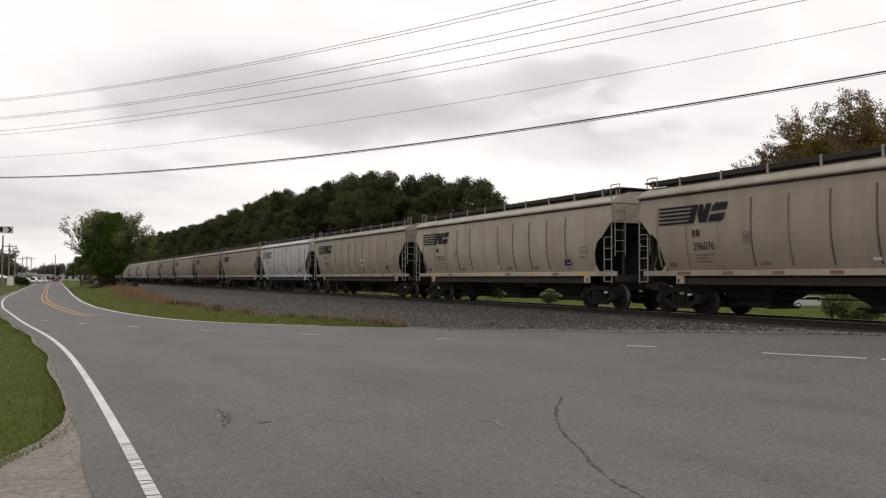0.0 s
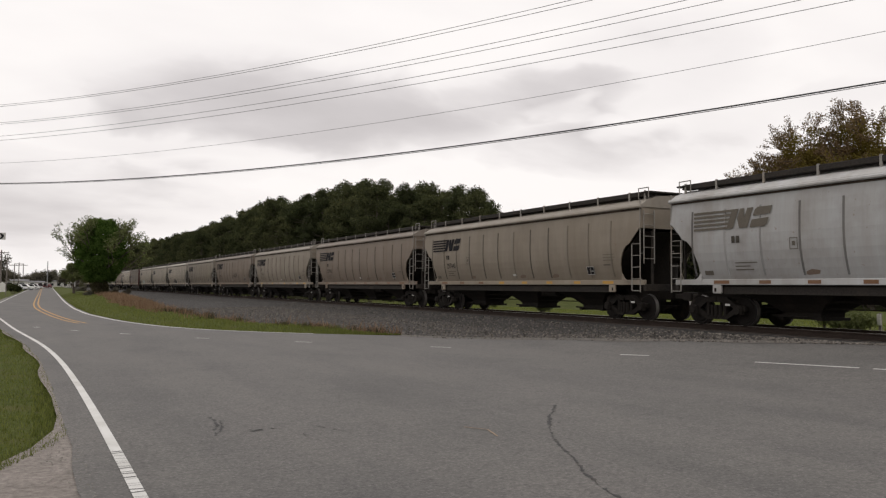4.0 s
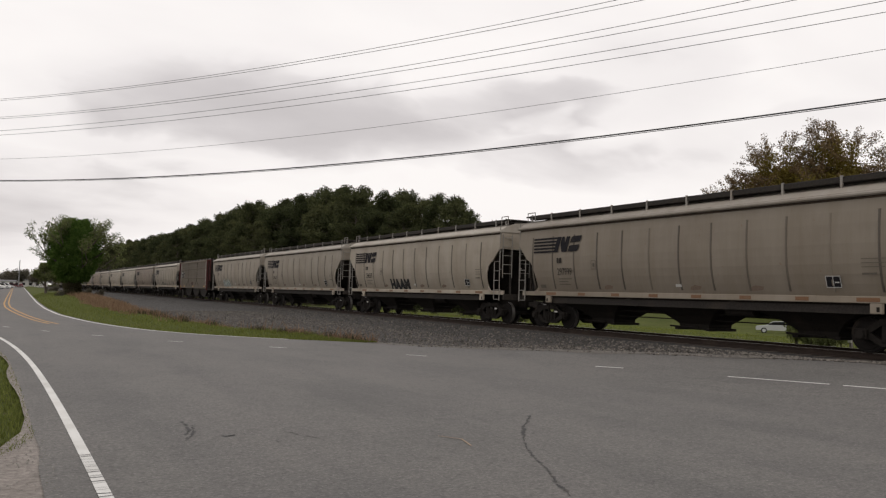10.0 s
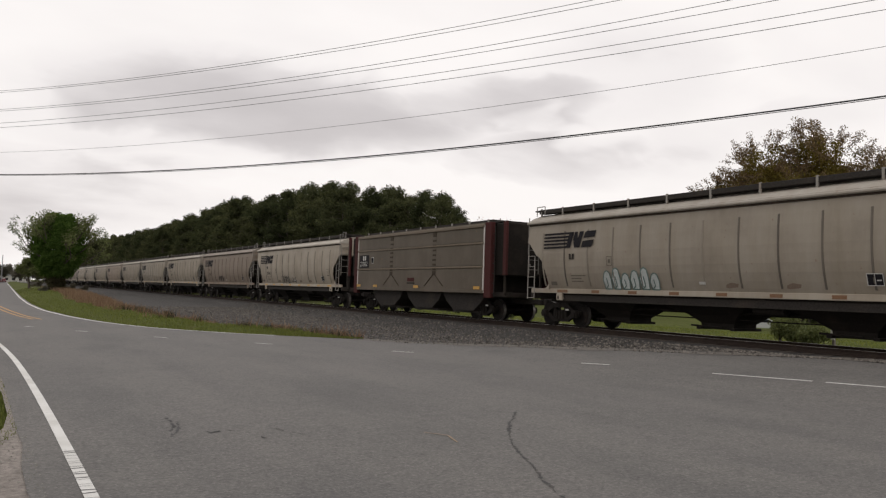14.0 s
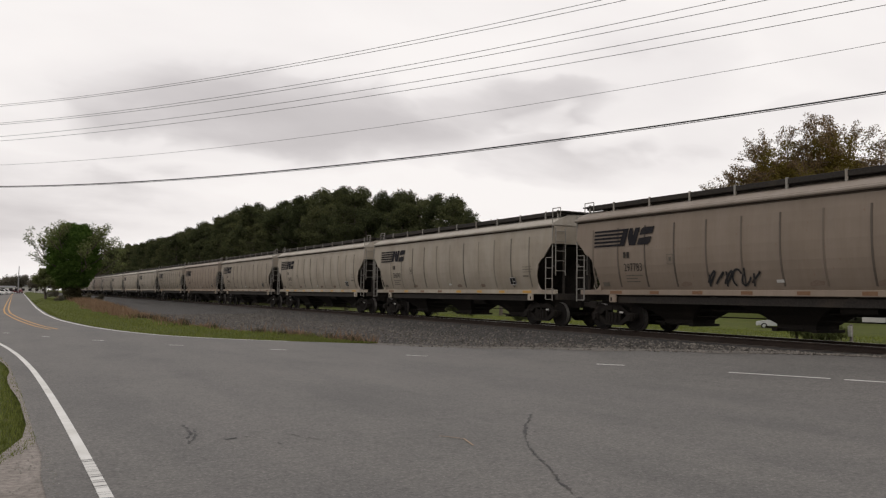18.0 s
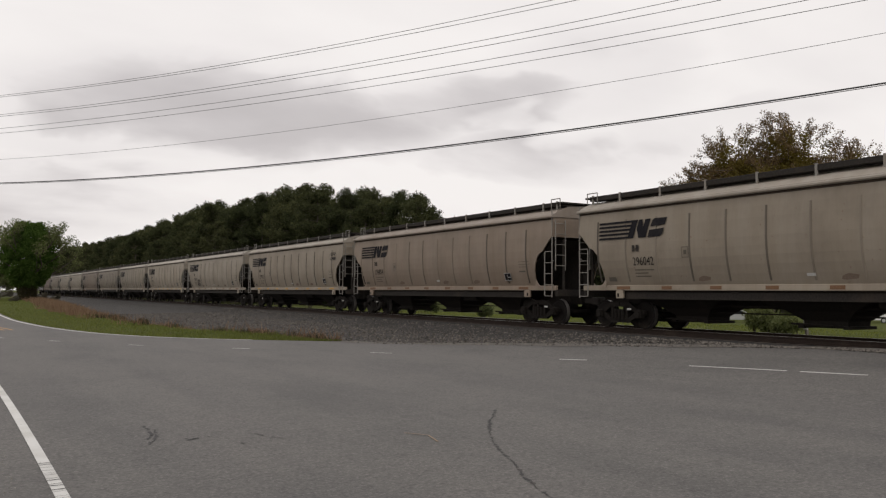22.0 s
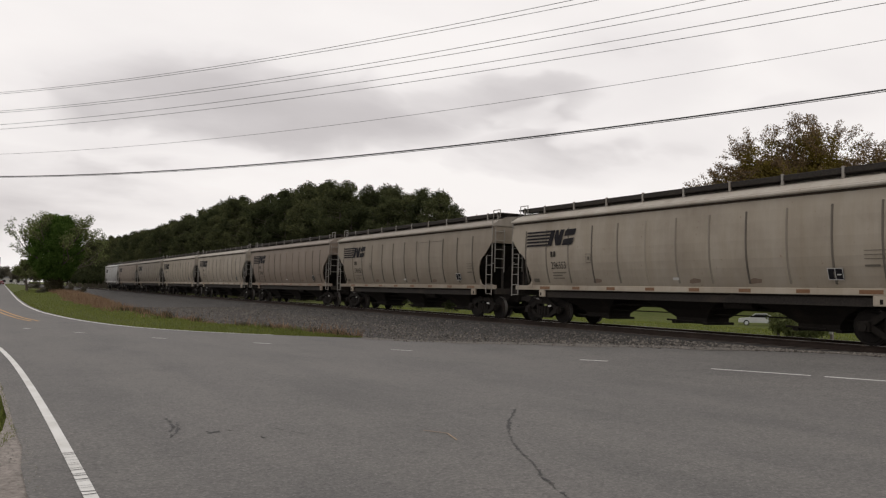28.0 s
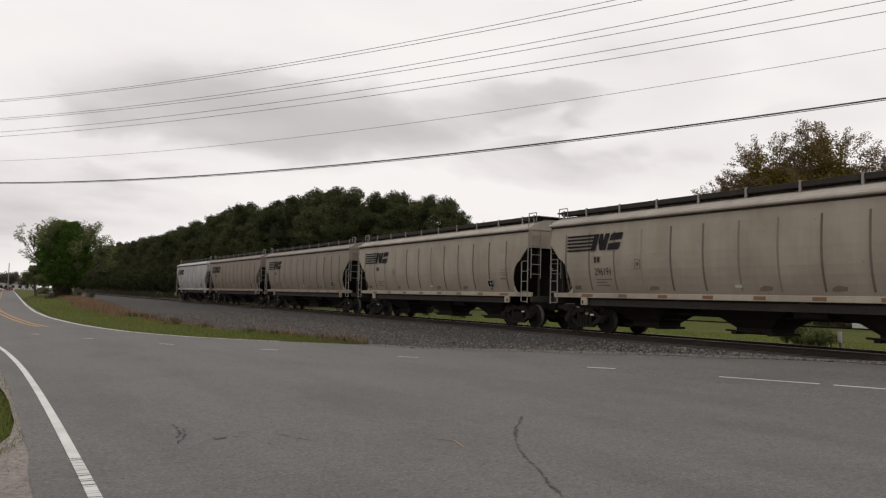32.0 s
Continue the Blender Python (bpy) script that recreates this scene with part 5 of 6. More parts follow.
def leaves(points, per, reach, size, seed, mat, name, squashed=0.8, long=1.6):
    """Many small leaf faces scattered round the given points, as one mesh."""
    rs = np.random.RandomState(seed)
    p = np.repeat(np.array([tuple(q) for q in points]), per, axis=0)
    n = len(p)
    off = rs.normal(size=(n, 3))
    off *= (rs.rand(n, 1) ** 0.5) * reach / np.linalg.norm(off, axis=1, keepdims=True)
    off[:, 2] *= squashed
    p = p + off
    u = rs.normal(size=(n, 3))
    u /= np.linalg.norm(u, axis=1, keepdims=True)
    w = np.cross(u, rs.normal(size=(n, 3)))
    w /= np.linalg.norm(w, axis=1, keepdims=True)
    sz = size * rs.uniform(0.6, 1.3, (n, 1))
    v = np.stack([p - u * sz * long, p + w * sz * 0.5, p + u * sz * long, p - w * sz * 0.5], 1).reshape(-1, 3)
    f = np.arange(n * 4).reshape(-1, 4)
    me = bpy.data.meshes.new(name)
    me.from_pydata(v.tolist(), [], f.tolist())
    me.materials.append(mat)
    return me


def pine_tree(seed, height):
    rnd = random.Random(seed)
    ob = thing("pine_tree", "tall dark green pine in a dense wood beyond the track", "tree", "pines of the wood")
    s = Shape()
    lean = Vector((rnd.uniform(-.03, .03), rnd.uniform(-.03, .03), 1))
    n = 8
    for k in range(n):
        s.rod(lean * height * k / n, lean * height * (k + 1) / n, 0.24 * (1 - k / n) + 0.03, 0.24 * (1 - (k + 1) / n) + 0.03, n=7, caps=False)
    tips = []
    for k in range(58):
        u = 0.12 + 0.86 * (k / 58) ** 0.9
        a = rnd.uniform(0, 6.28)
        ln = (4.4 * (1 - u) ** 0.45 * min(1, 0.55 + u) + 0.5) * rnd.choice((0.6, 0.75, 0.9, 1.0, 1.1, 1.2))
        p = lean * height * u
        q = p + Vector((math.cos(a) * ln, math.sin(a) * ln, ln * rnd.uniform(0.0, 0.55)))
        s.rod(p, q, 0.06, 0.02, n=4, caps=False)
        for _ in range(3):
            tips.append(p.lerp(q, rnd.uniform(0.45, 1.0)) + Vector((rnd.uniform(-.7, .7), rnd.uniform(-.7, .7), rnd.uniform(-.2, .7))))
        tips.append(q + Vector((0, 0, 0.35)))
    tips += [lean * height * (1 + 0.012 * k) for k in (-8, -6, -4, -2, 0)]
    part("trunk", s, BARK, ob)
    part("crown", leaves(tips, 58, 0.80, 0.115, seed, PINE, "crown", 0.85, 2.2), PINE, ob)
    return ob


pines = [pine_tree(s, hgt) for s, hgt in ((1, 17.0), (2, 18.5), (3, 15.5), (4, 17.5))]
rnd = random.Random(11)
spots = []
for row in range(3):
    y = 93.0 + 2 * row
    while y < 420:
        spots.append((45 + row * 6.0 + rnd.uniform(-2, 2) - 7 * ss((y - 120) / 60) + 8 * ss((112 - y) / 20), y))
        y += rnd.uniform(3.0, 5.4) * (1 + ss((y - 200) / 200))
spots = [(x, y) for x, y in spots if math.degrees(math.atan2(x, y)) < 30.9]
# the wood's skyline: elevation (degrees) by bearing
SKYLINE = [(5, 2.3), (9.8, 3.6), (13.5, 5.1), (15.4, 6.0), (16.3, 5.7), (18.9, 7.2), (19.9, 6.5), (21.7, 7.6), (23.8, 6.8), (26.6, 7.3), (27.3, 7.0), (28.5, 8.0), (29.4, 7.4), (30.4, 6.3), (31.6, 5.2)]
for i, (x, y) in enumerate(spots):
    tall = EYE[2] + math.hypot(x, y) * math.tan(radians(table(math.degrees(math.atan2(x, y)), SKYLINE)))
    k = tall / (17.0, 18.5, 15.5, 17.5)[i % 4] * rnd.choice((1.0, 0.97, 0.93, 0.87, 0.8))
    m = Matrix.LocRotScale((x, y, 0), Euler((0, 0, rnd.uniform(0, 6.28))), None)
    if i < 4:
        pines[i].matrix_basis, p = m, pines[i]
    else:
        p = copy_thing(pines[i % 4], m)
    p.scale = (k, k, k)


def shrub(seed, w, hgt, mat, name, label, size=0.13, per=70):
    rnd = random.Random(seed)
    ob = thing(name, label, "shrub", "undergrowth by the track")
    s, tips = Shape(), []
    for k in range(7):
        branch(s, (rnd.uniform(-w, w) * 0.4, rnd.uniform(-w, w) * 0.4, 0), (rnd.uniform(-.5, .5), rnd.uniform(-.5, .5), 1), hgt * rnd.uniform(0.45, 0.7), 0.05, 1, rnd, tips)
    part("stem", s, BARK, ob)
    part("foliage", leaves(tips, per, w * 0.32, size, seed, mat, "foliage"), mat, ob)
    return ob


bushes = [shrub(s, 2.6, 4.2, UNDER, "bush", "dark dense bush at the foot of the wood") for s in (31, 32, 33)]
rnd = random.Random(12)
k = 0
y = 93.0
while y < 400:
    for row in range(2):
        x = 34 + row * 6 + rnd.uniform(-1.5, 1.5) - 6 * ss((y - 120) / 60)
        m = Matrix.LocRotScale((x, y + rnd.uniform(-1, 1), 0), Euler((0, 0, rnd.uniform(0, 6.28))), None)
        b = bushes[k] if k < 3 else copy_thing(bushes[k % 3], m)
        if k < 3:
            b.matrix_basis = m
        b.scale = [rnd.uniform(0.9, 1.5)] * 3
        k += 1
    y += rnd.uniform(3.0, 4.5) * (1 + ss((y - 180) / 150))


def broad_tree(name, label, seed, height, spread, leaf_mat, per, leaf, reach, trunk_r, at, depth=3, low=0.3, limbs=9):
    rnd = random.Random(seed)
    ob = thing(name, label, "tree", at=at)
    s, tips = Shape(), []
    top = Vector((rnd.uniform(-.3, .3), rnd.uniform(-.3, .3), height * 0.72))
    for k in range(6):
        s.rod(top * (k / 6), top * ((k + 1) / 6), trunk_r * (1 - 0.13 * k), trunk_r * (1 - 0.13 * (k + 1)), n=10, caps=False)
    for k in range(limbs):
        u = low + (1 - low) * k / (limbs - 1)
        a = k * 2.4 + rnd.uniform(-.4, .4)
        out = spread * (0.62 - 0.34 * u) * rnd.uniform(0.8, 1.15)
        branch(s, top * u, (math.cos(a) * out, math.sin(a) * out, height * (0.15 + 0.06 * u)), math.hypot(out, height * 0.2) * 0.92, trunk_r * 0.42, depth - 1, rnd, tips)
    part("trunk", s, BARK, ob)
    part("crown", leaves(tips, per, reach, leaf, seed, leaf_mat, "crown"), leaf_mat, ob)
    return ob, tips


tree, tips = broad_tree("roadside_tree", "spring-green roadside tree with an ivy-clad trunk on the verge", 52, 7.0, 7.4, SPRING, 30, 0.095, 0.55, 0.4, pose(7.35, 110, 0.3), 3, 0.4, 14)
tree.scale = (1.06, 1.06, 1.1)
rs = random.Random(5)
ivy_pts = []
for k in range(900):
    u = rs.random()
    z = 1.7 + 6.9 * u
    r = (0.5 + 2.5 * math.sin(math.pi * (u * 0.80 + 0.10))) * rs.random() ** 0.4
    a = rs.uniform(0, 6.28)
    ivy_pts.append((r * math.cos(a), r * math.sin(a), z))
part("ivy", leaves(ivy_pts, 60, 0.5, 0.09, 6, IVY, "ivy"), IVY, tree, "thick dark green ivy")
part("ivy_stem", leaves([((0.8 + 0.15 * math.sin(a)) * math.cos(a * 2.4), (0.8 + 0.15 * math.sin(a)) * math.sin(a * 2.4), a * 0.024) for a in range(120)], 40, 0.32, 0.08, 8, WOODY, "ivy_stem"), WOODY, tree, "brown-green climbing growth")
broad_tree("roadside_tree", "slender leafy tree beside the ivy-clad tree on the verge", 43, 3.6, 2.4, SPRING, 50, 0.09, 0.5, 0.2, pose(4.9, 122, 0.3), 3, 0.3, 8)
oak, tips = broad_tree("field_tree", "broad brown-green budding tree beyond the track", 77, 10.2, 8.2, OAK, 24, 0.08, 0.6, 0.42, pose(53.0, 39.0, -1.0), 4, 0.35, 15)
# the crown in lobes: offset across the view, height, half-sizes across and up
rnd = random.Random(19)
twigs, core, sprays = Shape(), [], []
for across, up, wide, high, count in ((2.1, 12.6, 3.5, 3.7, 330), (-2.1, 12.3, 3.0, 3.5, 270), (-4.9, 10.3, 2.6, 2.4, 190), (6.4, 11.3, 3.0, 3.0, 230), (0.5, 9.6, 5.2, 3.6, 300)):
    c = Vector((0.592 * across, -0.806 * across, up))
    for _ in range(count):
        a, u = rnd.uniform(0, 6.283), rnd.uniform(-0.8, 1.0)
        d = Vector((math.cos(a) * math.sqrt(1 - u * u), math.sin(a) * math.sqrt(1 - u * u), u))
        lump = 1 + 0.34 * noise.noise(d * 2.3 + c) + 0.2 * noise.noise(d * 6.0 + c)
        q = c + Vector((d.x * wide, d.y * wide, d.z * high)) * lump * 0.97
        if noise.noise(q * 0.6 + Vector((9, 2, 5))) < -0.12:
            continue
        core.append(c + (q - c) * (0.74 * rnd.random() ** 0.5))
        out = (d + Vector((rnd.uniform(-.6, .6), rnd.uniform(-.6, .6), rnd.uniform(-.3, .7)))).normalized() * rnd.uniform(0.5, 1.1)
        twigs.rod(q - out * 1.3, q + out * 0.35, 0.022, 0.008, n=3, caps=False)
        sprays += [q + out * k for k in (-0.7, -0.35, 0.0, 0.3)]
part("twig_growth", twigs, BARK, oak)
part("inner_leaves", leaves(core, 74, 0.62, 0.078, 20, OAK, "inner_leaves", 0.8, 1.3), OAK, oak)
part("leaf_spray", leaves(sprays, 12, 0.32, 0.07, 21, OAK_TIP, "leaf_spray", 0.8, 1.3), OAK_TIP, oak, "red-brown leaf tips")
broad_tree("field_tree", "bare-tipped budding tree beyond the track", 48, 10.2, 5.0, OAK_TIP, 12, 0.10, 0.6, 0.25, pose(54.5, 83.6, -0.7), 3, 0.3, 9)

# ---- grasses ----


def blades(spots, height, width, seed, mat, name, label):
    rs = np.random.RandomState(seed)
    p = np.array(spots)
    n = len(p)
    a = rs.rand(n) * 6.283
    hgt = height * rs.uniform(0.5, 1.3, n)
    lean = rs.normal(size=(n, 2)) * hgt[:, None] * 0.35
    dx, dy = np.cos(a) * width, np.sin(a) * width
    v = np.zeros((n, 3, 3))
    v[:, 0] = p + np.stack([-dx, -dy, np.zeros(n) - 0.02], 1)
    v[:, 1] = p + np.stack([dx, dy, np.zeros(n) - 0.02], 1)
    v[:, 2] = p + np.stack([lean[:, 0], lean[:, 1], hgt], 1)
    me = bpy.data.meshes.new(name)
    me.from_pydata(v.reshape(-1, 3).tolist(), [], np.arange(n * 3).reshape(-1, 3).tolist())
    me.materials.append(mat)
    return tagged(new(name, me), label, "grass", kind="stuff")


rnd = random.Random(21)
near, verge, straw, field = [], [], [], []
for _ in range(52000):
    y = 6 + 44 * rnd.random() ** 1.7
    edge = table(y, LEFT_LINE) - 0.40 - 1.1 * ss((10.2 - y) / 4)
    x = edge + 0.05 * rnd.random() - 5.0 * rnd.random() ** 1.6
    near.append((x, y, land_h(x, y)))
for _ in range(46000):
    y = 24.5 + 110 * rnd.random() ** 1.8
    x0, x1 = right_edge(y), table(y, TOE)
    if x1 - x0 < 0.1:
        continue
    u = rnd.random()
    x = x0 + (x1 - x0) * u
    q = (x, y, land_h(x, y))
    if u > 0.52 + 0.2 * noise.noise((x * 0.5, y * 0.25, 3)) and rnd.random() < 0.55 * ss((y - 42) / 25) + 0.02:
        straw.append(q)
    elif rnd.random() > 0.75 * ss((u - 0.45) / 0.4) * (1 - ss((y - 50) / 30)):
        verge.append(q)
for _ in range(44000):
    x, y = 23.6 + 56 * rnd.random() ** 1.4, rnd.uniform(2, 78)
    field.append((x, y, land_h(x, y)))
blades(near, 0.042, 0.009, 1, BLADE, "lawn_grass", "short green grass by the road shoulder")
blades(verge, 0.085, 0.012, 2, BLADE, "verge_grass", "green grass strip between road and track")
blades(straw, 0.42, 0.022, 3, STRAW, "dry_grass", "reddish dry grass along the verge")
blades(field, 0.11, 0.02, 4, leafy("shady_field_grass", (0.075, 0.098, 0.024), (0.165, 0.195, 0.055), 0.9, 0.3), "field_grass", "green grass field beyond the track")


def weed_clump(seed, hgt, mat, label):
    ob = thing("weed_clump", label, "weeds", "weeds along the verge")
    rs = np.random.RandomState(seed)
    n = 90
    p = rs.normal(size=(n, 2)) * 0.16
    out = rs.normal(size=(n, 2)) * hgt * 0.45
    a = rs.rand(n) * 6.283
    v = np.zeros((n, 3, 3))
    v[:, 0] = np.stack([p[:, 0] - np.cos(a) * 0.012, p[:, 1] - np.sin(a) * 0.012, np.full(n, -0.03)], 1)
    v[:, 1] = np.stack([p[:, 0] + np.cos(a) * 0.012, p[:, 1] + np.sin(a) * 0.012, np.full(n, -0.03)], 1)
    v[:, 2] = np.stack([p[:, 0] + out[:, 0], p[:, 1] + out[:, 1], hgt * rs.uniform(0.5, 1.2, n)], 1)
    me = bpy.data.meshes.new("tuft")
    me.from_pydata(v.reshape(-1, 3).tolist(), [], np.arange(n * 3).reshape(-1, 3).tolist())
    me.materials.append(mat)
    part("tuft", me, mat, ob)
    return ob


WEED = leafy("dark_dead_weed", (0.035, 0.03, 0.02), (0.10, 0.085, 0.05), 0.9)
kinds = [weed_clump(1, 0.22, WEED, "dark dead weed clump on the verge"), weed_clump(2, 0.2, STRAW, "dry straw-coloured weed clump on the verge"), weed_clump(3, 0.16, BLADE, "green weed tuft on the verge")]
rnd = random.Random(91)
for i in range(110):
    y = 25.5 + 75 * rnd.random() ** 1.5
    x0, x1 = right_edge(y), table(y, TOE)
    x = x0 + (x1 - x0) * (0.55 + 0.5 * rnd.random())
    m = pose(x, y, max(land_h(x, y), 0.02) if x < x1 else road_h(x, y) + 0.01, 0, 0, rnd.uniform(0, 360))
    k = i if i < 3 else rnd.choice((0, 0, 1, 2))
    b = kinds[i] if i < 3 else copy_thing(kinds[k], m)
    if i < 3:
        b.matrix_basis = m
    b.scale = [rnd.uniform(0.6, 1.3)] * 3

# ---- beyond the track: parked car, marker post ----
CAR_PAINT = plain("silver_car_paint", (0.55, 0.56, 0.57), 0.28, 0.5, 0.05, 4.0, (0.4, 0.4, 0.4), 0.1, 0.0)
RED_PAINT = plain("dark_red_car_paint", (0.10, 0.02, 0.025), 0.3, 0.2, 0.05, 4.0)
WHITE_CAR = plain("white_car_paint", (0.75, 0.75, 0.74), 0.35, 0.0, 0.05, 4.0)
GLASS_DARK = plain("dark_car_glass", (0.02, 0.022, 0.025), 0.08, 0.0, 0.1)
TYRE = plain("black_tyre_rubber", (0.02, 0.02, 0.02), 0.9)


def motor_car(label, paint, at, suv=0.0):
    """A parked car: its length runs along local y."""
    ob = thing("parked_car", label, "car", "parked cars", at)
    low = [(-2.2, 0.35), (-2.25, 0.55), (-2.15, 0.78), (-1.0, 0.92), (1.35, 0.95), (2.1, 0.88 + suv * 0.1), (2.25, 0.6), (2.2, 0.35)]
    part("body", Shape().prism(low, -0.88, 0.88), paint, ob)
    cab = [(-1.15, 0.90), (-0.45, 1.36 + suv), (0.75, 1.40 + suv), (1.65, 0.94)]
    part("cabin", Shape().prism(cab, -0.74, 0.74), paint, ob)
    win = [(-0.98, 0.95), (-0.40, 1.30 + suv), (0.70, 1.33 + suv), (1.40, 0.98)]
    for sx in (-0.755, 0.755):
        part("side_window", Shape().prism(win, sx - 0.01, sx + 0.01), GLASS_DARK, ob)
    for sx in (-0.80, 0.80):
        for y in (-1.38, 1.35):
            w = part("wheel", Shape().rod((sx - 0.1, y, 0.32), (sx + 0.1, y, 0.32), 0.32, n=18), TYRE, ob)
            part("rim", Shape().rod((sx - 0.11, y, 0.32), (sx + 0.11, y, 0.32), 0.2, n=12), CAR_PAINT, w)
    for sx in (-0.6, 0.6):
        part("headlight", Shape().box(sx - 0.16, sx + 0.16, -2.24, -2.18, 0.6, 0.74, 0.02), WHITE_PAINT, ob)
    return ob


motor_car("silver coupe parked on the grass beyond the track", CAR_PAINT, pose(76.0, 59.9, -1.44, 0, 0, -141))
motor_car("white car parked far beyond the track", WHITE_CAR, pose(92, 53.5, -1.47, 0, 0, -150), 0.15)
post = thing("marker_post", "short weathered marker post with a pale plate", "post", at=pose(27.4, 18.4, -0.02))
part("post", Shape().box(-0.05, 0.05, -0.05, 0.05, 0, 0.85, 0.01), POLE_WOOD, post)
part("plate", Shape().box(-0.09, -0.055, -0.08, 0.08, 0.40, 0.80, 0.005), CONCRETE, post, "pale plate")

# ---- the far end of the road ----


def utility_pole(x, y, hgt, arms, label, lean=0.0):
    ob = thing("utility_pole", label, "utility pole", "utility poles along the road", pose(x, y, 0, 0, lean, 12))
    part("pole", Shape().rod((0, 0, -0.3), (0, 0, hgt), 0.17, 0.11, n=8), POLE_WOOD, ob)
    for k in range(arms):
        z = hgt - 0.5 - 1.2 * k
        part("crossarm", Shape().box(-1.3, 1.3, -0.07, 0.07, z - 0.07, z + 0.07), POLE_WOOD, ob)
        for xx in (-1.15, -0.5, 0.5, 1.15):
            part("insulator", Shape().rod((xx, 0, z + 0.07), (xx, 0, z + 0.28), 0.06, n=6), WALL_PALE, ob)
    return ob


def bearing(az, r):
    return r * math.sin(radians(az)), r * math.cos(radians(az))


for az, r, hgt, arms in ((-2.3, 150, 8.6, 0), (-1.93, 170, 8.0, 1), (-1.6, 190, 7.2, 0), (-1.18, 260, 7.5, 1), (-0.93, 290, 8.6, 1), (-0.68, 300, 8.4, 1)):
    utility_pole(*bearing(az, r), hgt, arms, "weathered timber utility pole beside the far road")
mast = thing("mast", "slender grey mast far down the road", "mast", at=pose(*bearing(0.71, 330), 0))
part("mast_tube", Shape().rod((0, 0, -0.3), (0, 0, 10.2), 0.22, 0.12, n=8), ROOF_GREY, mast)

sign = thing("direction_sign", "white direction sign with a black arrow on a pole", "road sign", at=pose(*bearing(-2.25, 42), 0))
part("sign_pole", Shape().rod((-0.35, 0, -0.3), (-0.35, 0, 3.7), 0.035, n=8), ROOF_GREY, sign)
part("sign_panel", Shape().box(-0.55, 0.38, -0.02, 0.02, 3.70, 4.02, 0.01), WHITE_PAINT, sign)
part("arrow", Shape().quad((0.12, -0.026, 3.72), (0.20, -0.026, 3.72), (0.33, -0.026, 3.86), (0.33, -0.026, 3.87), (0.20, -0.026, 4.0), (0.12, -0.026, 4.0), (0.22, -0.026, 3.86)), BLACK_PAINT, sign, "black arrowhead")
part("number_bar", Shape().quad((-0.25, -0.026, 3.76), (-0.05, -0.026, 3.76), (-0.05, -0.026, 3.97), (-0.25, -0.026, 3.97)), BLACK_PAINT, sign)

board = thing("notice_board", "white gabled notice board beside the far road", "sign", at=pose(*bearing(-1.83, 130), 0.05))
part("panel", Shape().prism([(-0.05, 0.45), (0.05, 0.45), (0.05, 1.5), (-0.05, 1.5)], -0.42, 0.42), WALL_PALE, board)
part("gable", Shape().quad((-0.5, -0.06, 1.5), (0.5, -0.06, 1.5), (0, -0.06, 1.9)).quad((0.5, 0.06, 1.5), (-0.5, 0.06, 1.5), (0, 0.06, 1.9)), WALL_PALE, board)
for sx in (-0.46, 0.46):
    part("leg", Shape().box(sx - 0.05, sx + 0.05, -0.05, 0.05, -0.2, 1.5), POLE_WOOD, board)


def low_building(x, y, w, d, hgt, label, roof=0.6, z=0.0, turn=0.0):
    ob = thing("low_building", label, "building", at=pose(x, y, z, 0, 0, turn))
    part("wall", Shape().box(-w / 2, w / 2, -d / 2, d / 2, -0.2, hgt), WALL_PALE, ob)
    part("roof", Shape().prism([(-d / 2 - 0.4, hgt), (d / 2 + 0.4, hgt), (d / 2, hgt + roof), (-d / 2, hgt + roof)], -w / 2 - 0.4, w / 2 + 0.4), ROOF_GREY, ob)
    n = max(2, int(w / 3))
    for k in range(n):
        c = -w / 2 + (k + 0.5) * w / n
        part("window", Shape().box(c - 0.7, c + 0.7, -d / 2 - 0.03, -d / 2 + 0.05, 0.9, 2.1), GLASS_DARK, ob)
    return ob


low_building(-5.6, 300, 7, 8, 2.6, "low white roadside shop at the far bend")
low_building(-1.0, 380, 9, 8, 2.4, "long low white building at the far bend")
low_building(*bearing(57.4, 144), 3.2, 6, 4.2, "pale house among trees beyond the field", 1.8, -1.45, -57)
low_building(9, 440, 18, 10, 3.2, "grey low building behind the far trees")
for k, (az, r, paint, turn, what) in enumerate(((-0.55, 240, WHITE_CAR, 70, "white"), (-0.2, 262, WHITE_CAR, 84, "white"), (0.02, 285, CAR_PAINT, 80, "silver"), (0.35, 330, RED_PAINT, 88, "dark red"), (0.62, 338, RED_PAINT, 92, "dark red"), (-1.0, 225, CAR_PAINT, 60, "silver"))):
    motor_car(what + " car parked by the far road", paint, pose(*bearing(az, r), 0.05, 0, 0, turn), 0.2)
red = motor_car("dark red car on the far road", RED_PAINT, pose(*bearing(0.84, 400), 0.02, 0, 0, 2), 0.2)

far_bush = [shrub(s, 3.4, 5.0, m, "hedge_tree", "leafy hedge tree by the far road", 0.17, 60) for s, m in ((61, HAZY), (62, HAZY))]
rnd = random.Random(33)
k = 0
for az in [-8 + 0.33 * i for i in range(36)]:
    r = 430 + rnd.uniform(-30, 30) if az > -2 else 230 + rnd.uniform(-30, 40)
    x, y = bearing(az, r)
    m = Matrix.LocRotScale((x, y, 0), Euler((0, 0, rnd.uniform(0, 6.28))), None)
    b = far_bush[k] if k < 2 else copy_thing(far_bush[0 if rnd.random() < 0.75 else 1], m)
    if k < 2:
        b.matrix_basis = m
    b.scale = [rnd.uniform(0.9, 1.35) * (1.2 if az < -2 else 1.15)] * 3
    k += 1
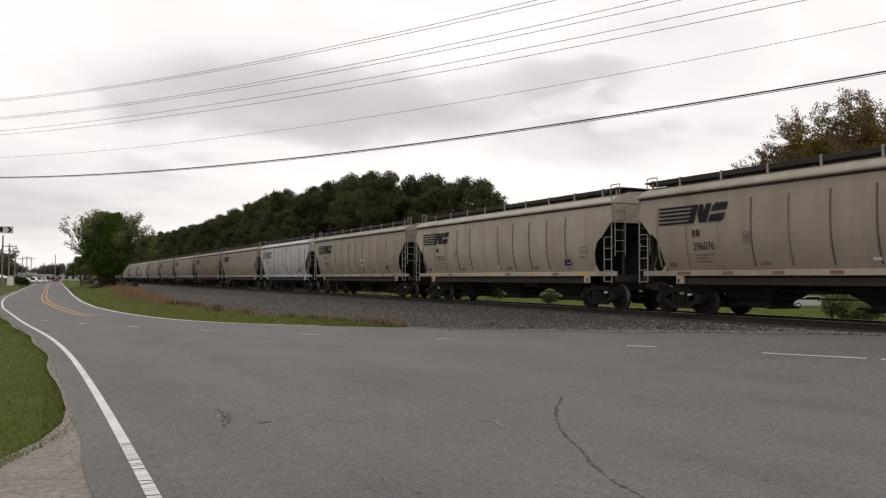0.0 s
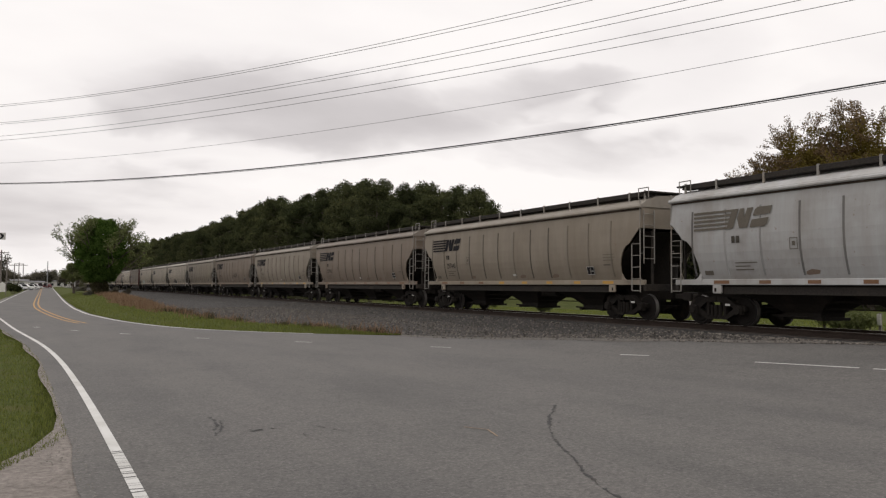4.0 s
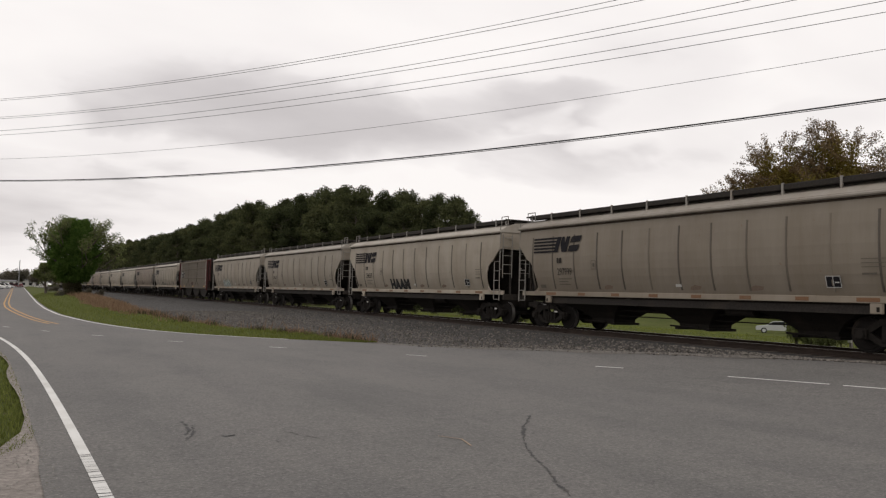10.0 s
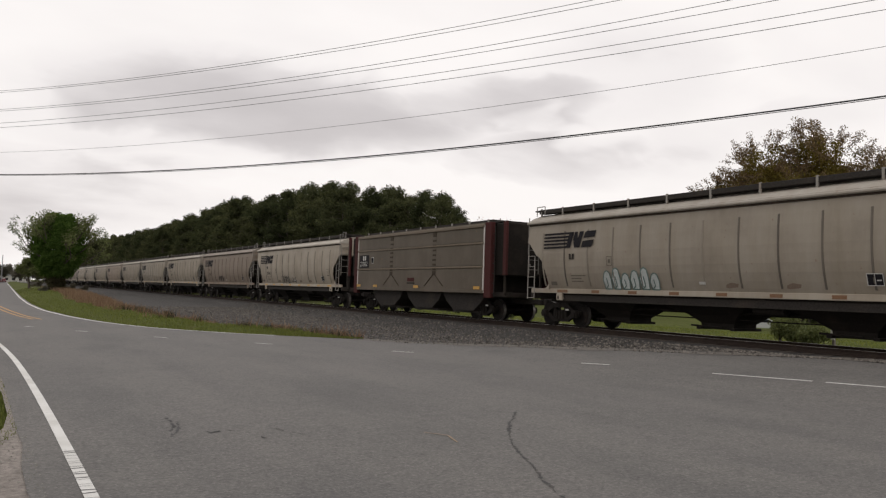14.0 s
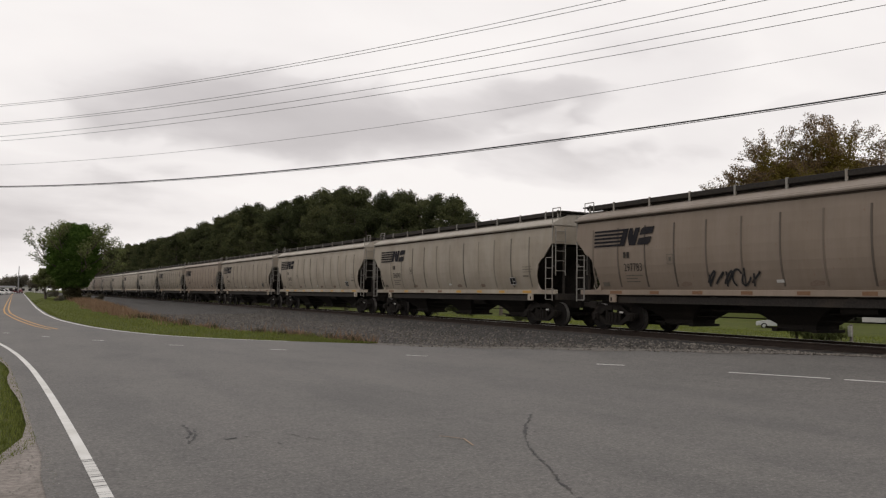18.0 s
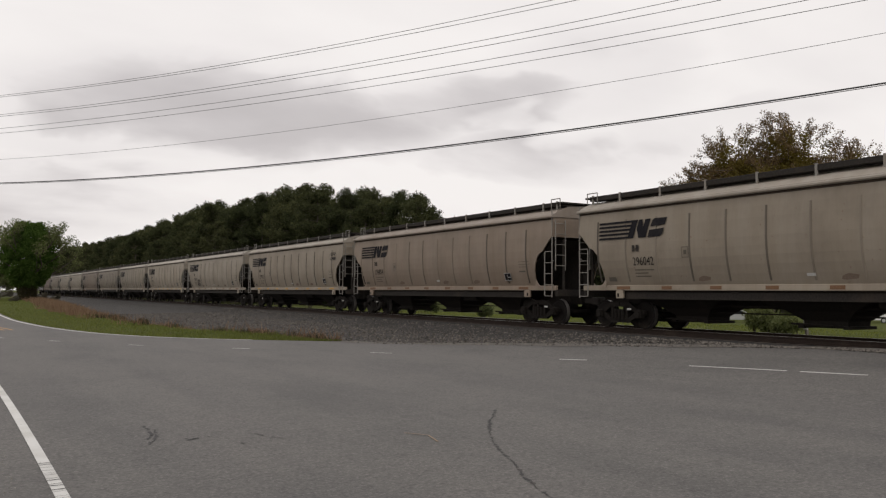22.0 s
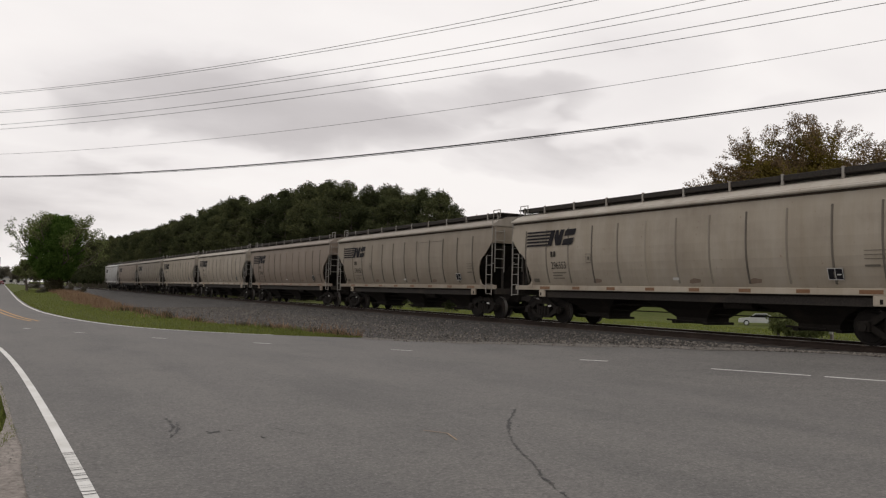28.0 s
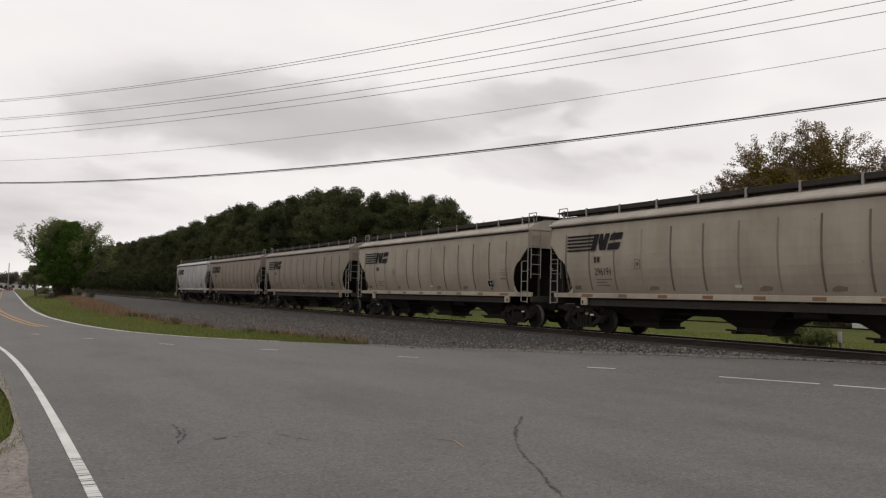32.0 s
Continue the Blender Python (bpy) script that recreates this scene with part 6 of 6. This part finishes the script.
for i in range(30):
    a = 34 + 1.55 * i
    b = copy_thing(bushes[i % 3], pose(*bearing(a, 150 + rnd.uniform(-6, 12)), -1.5, 0, 0, rnd.uniform(0, 360)))
    b.scale = [rnd.uniform(2.1, 2.6) * (1.6 if a > 44 else 1.0)] * 3
for i in range(26):
    b = copy_thing(bushes[i % 3], pose(*bearing(42.5 + 0.78 * i, 146 + rnd.uniform(-5, 5)), -1.5, 0, 0, rnd.uniform(0, 360)))
    b.scale = [rnd.uniform(1.0, 1.4)] * 3
field_bush = shrub(81, 1.0, 1.0, SPRING, "bush", "leafy green bush on the field beyond the track", 0.06, 60)
field_bush.matrix_basis = pose(27.4, 20.4, -0.03)
for az, r, sc in ((55.0, 33.0, 0.75), (34.6, 50, 0.8)):
    x, y = bearing(az, r)
    b = copy_thing(field_bush, pose(x, y, land_h(x, y) - 0.02, 0, 0, 40 * r))
    b.scale = [sc] * 3
for i in range(22):
    y = 47 + 2.4 * i + rnd.uniform(-.8, .8)
    x = 27.5 + rnd.uniform(-1, 2.5)
    b = copy_thing(bushes[i % 3], pose(x, y, land_h(x, y) - 0.05, 0, 0, rnd.uniform(0, 360)))
    b.scale = [rnd.uniform(0.26, 0.42)] * 3
hedge = shrub(71, 1.6, 1.4, UNDER, "bush", "low dark bush by the far road", 0.1, 60)
hedge.matrix_basis = pose(*bearing(-1.15, 150), 0)
for az, r, sc in ((2.6, 132, 1.3), (4.6, 118, 1.0), (5.4, 112, 0.9), (3.0, 98, 0.8)):
    b = copy_thing(far_bush[1], pose(*bearing(az, r), 0.1))
    b.scale = [0.22 * sc] * 3

# poles that carry the overhead wires, out of the picture at both ends of the span
for p in (A0, A1):
    ob = thing("wire_pole", "tall timber pole that carries the overhead wires", "utility pole", at=pose(p.x, p.y, 0, 0, 0, -60))
    part("pole", Shape().rod((0, 0, -0.5), (0, 0, 14.5), 0.2, 0.13, n=10), POLE_WOOD, ob)


def motions():
    """The train rolls by towards the camera's side; its wheels turn."""
    def gone(t):
        u = t / 32
        return 13.696 * t + 0.00899 * t * t + float(np.polyval((-56.314, 135.179, -120.201, 49.266, -7.269, 0.153), u))
    times = [1.0 * k for k in range(33)]
    for car, rear, L in CARS:
        walk(car, [(t, pose(TRACK_X, rear - L / 2 - gone(t), RAIL_Z)) for t in times])
    fast = [k / FPS for k in range(32 * FPS + 1)]
    done = {}
    for car, rear, L in CARS:
        for o in car.children_recursive:
            if o.name.startswith("wheelset"):
                y = round(o.location.y, 2)
                if y not in done:
                    walk(o, [(t, pose(0, y, 0.457, math.degrees(gone(t) / 0.457))) for t in fast])
                    done[y] = o
                else:
                    o.rotation_mode = "QUATERNION"
                    keys = o.animation_data_create()
                    keys.action = done[y].animation_data.action
                    keys.action_slot = done[y].animation_data.action_slot


motions()
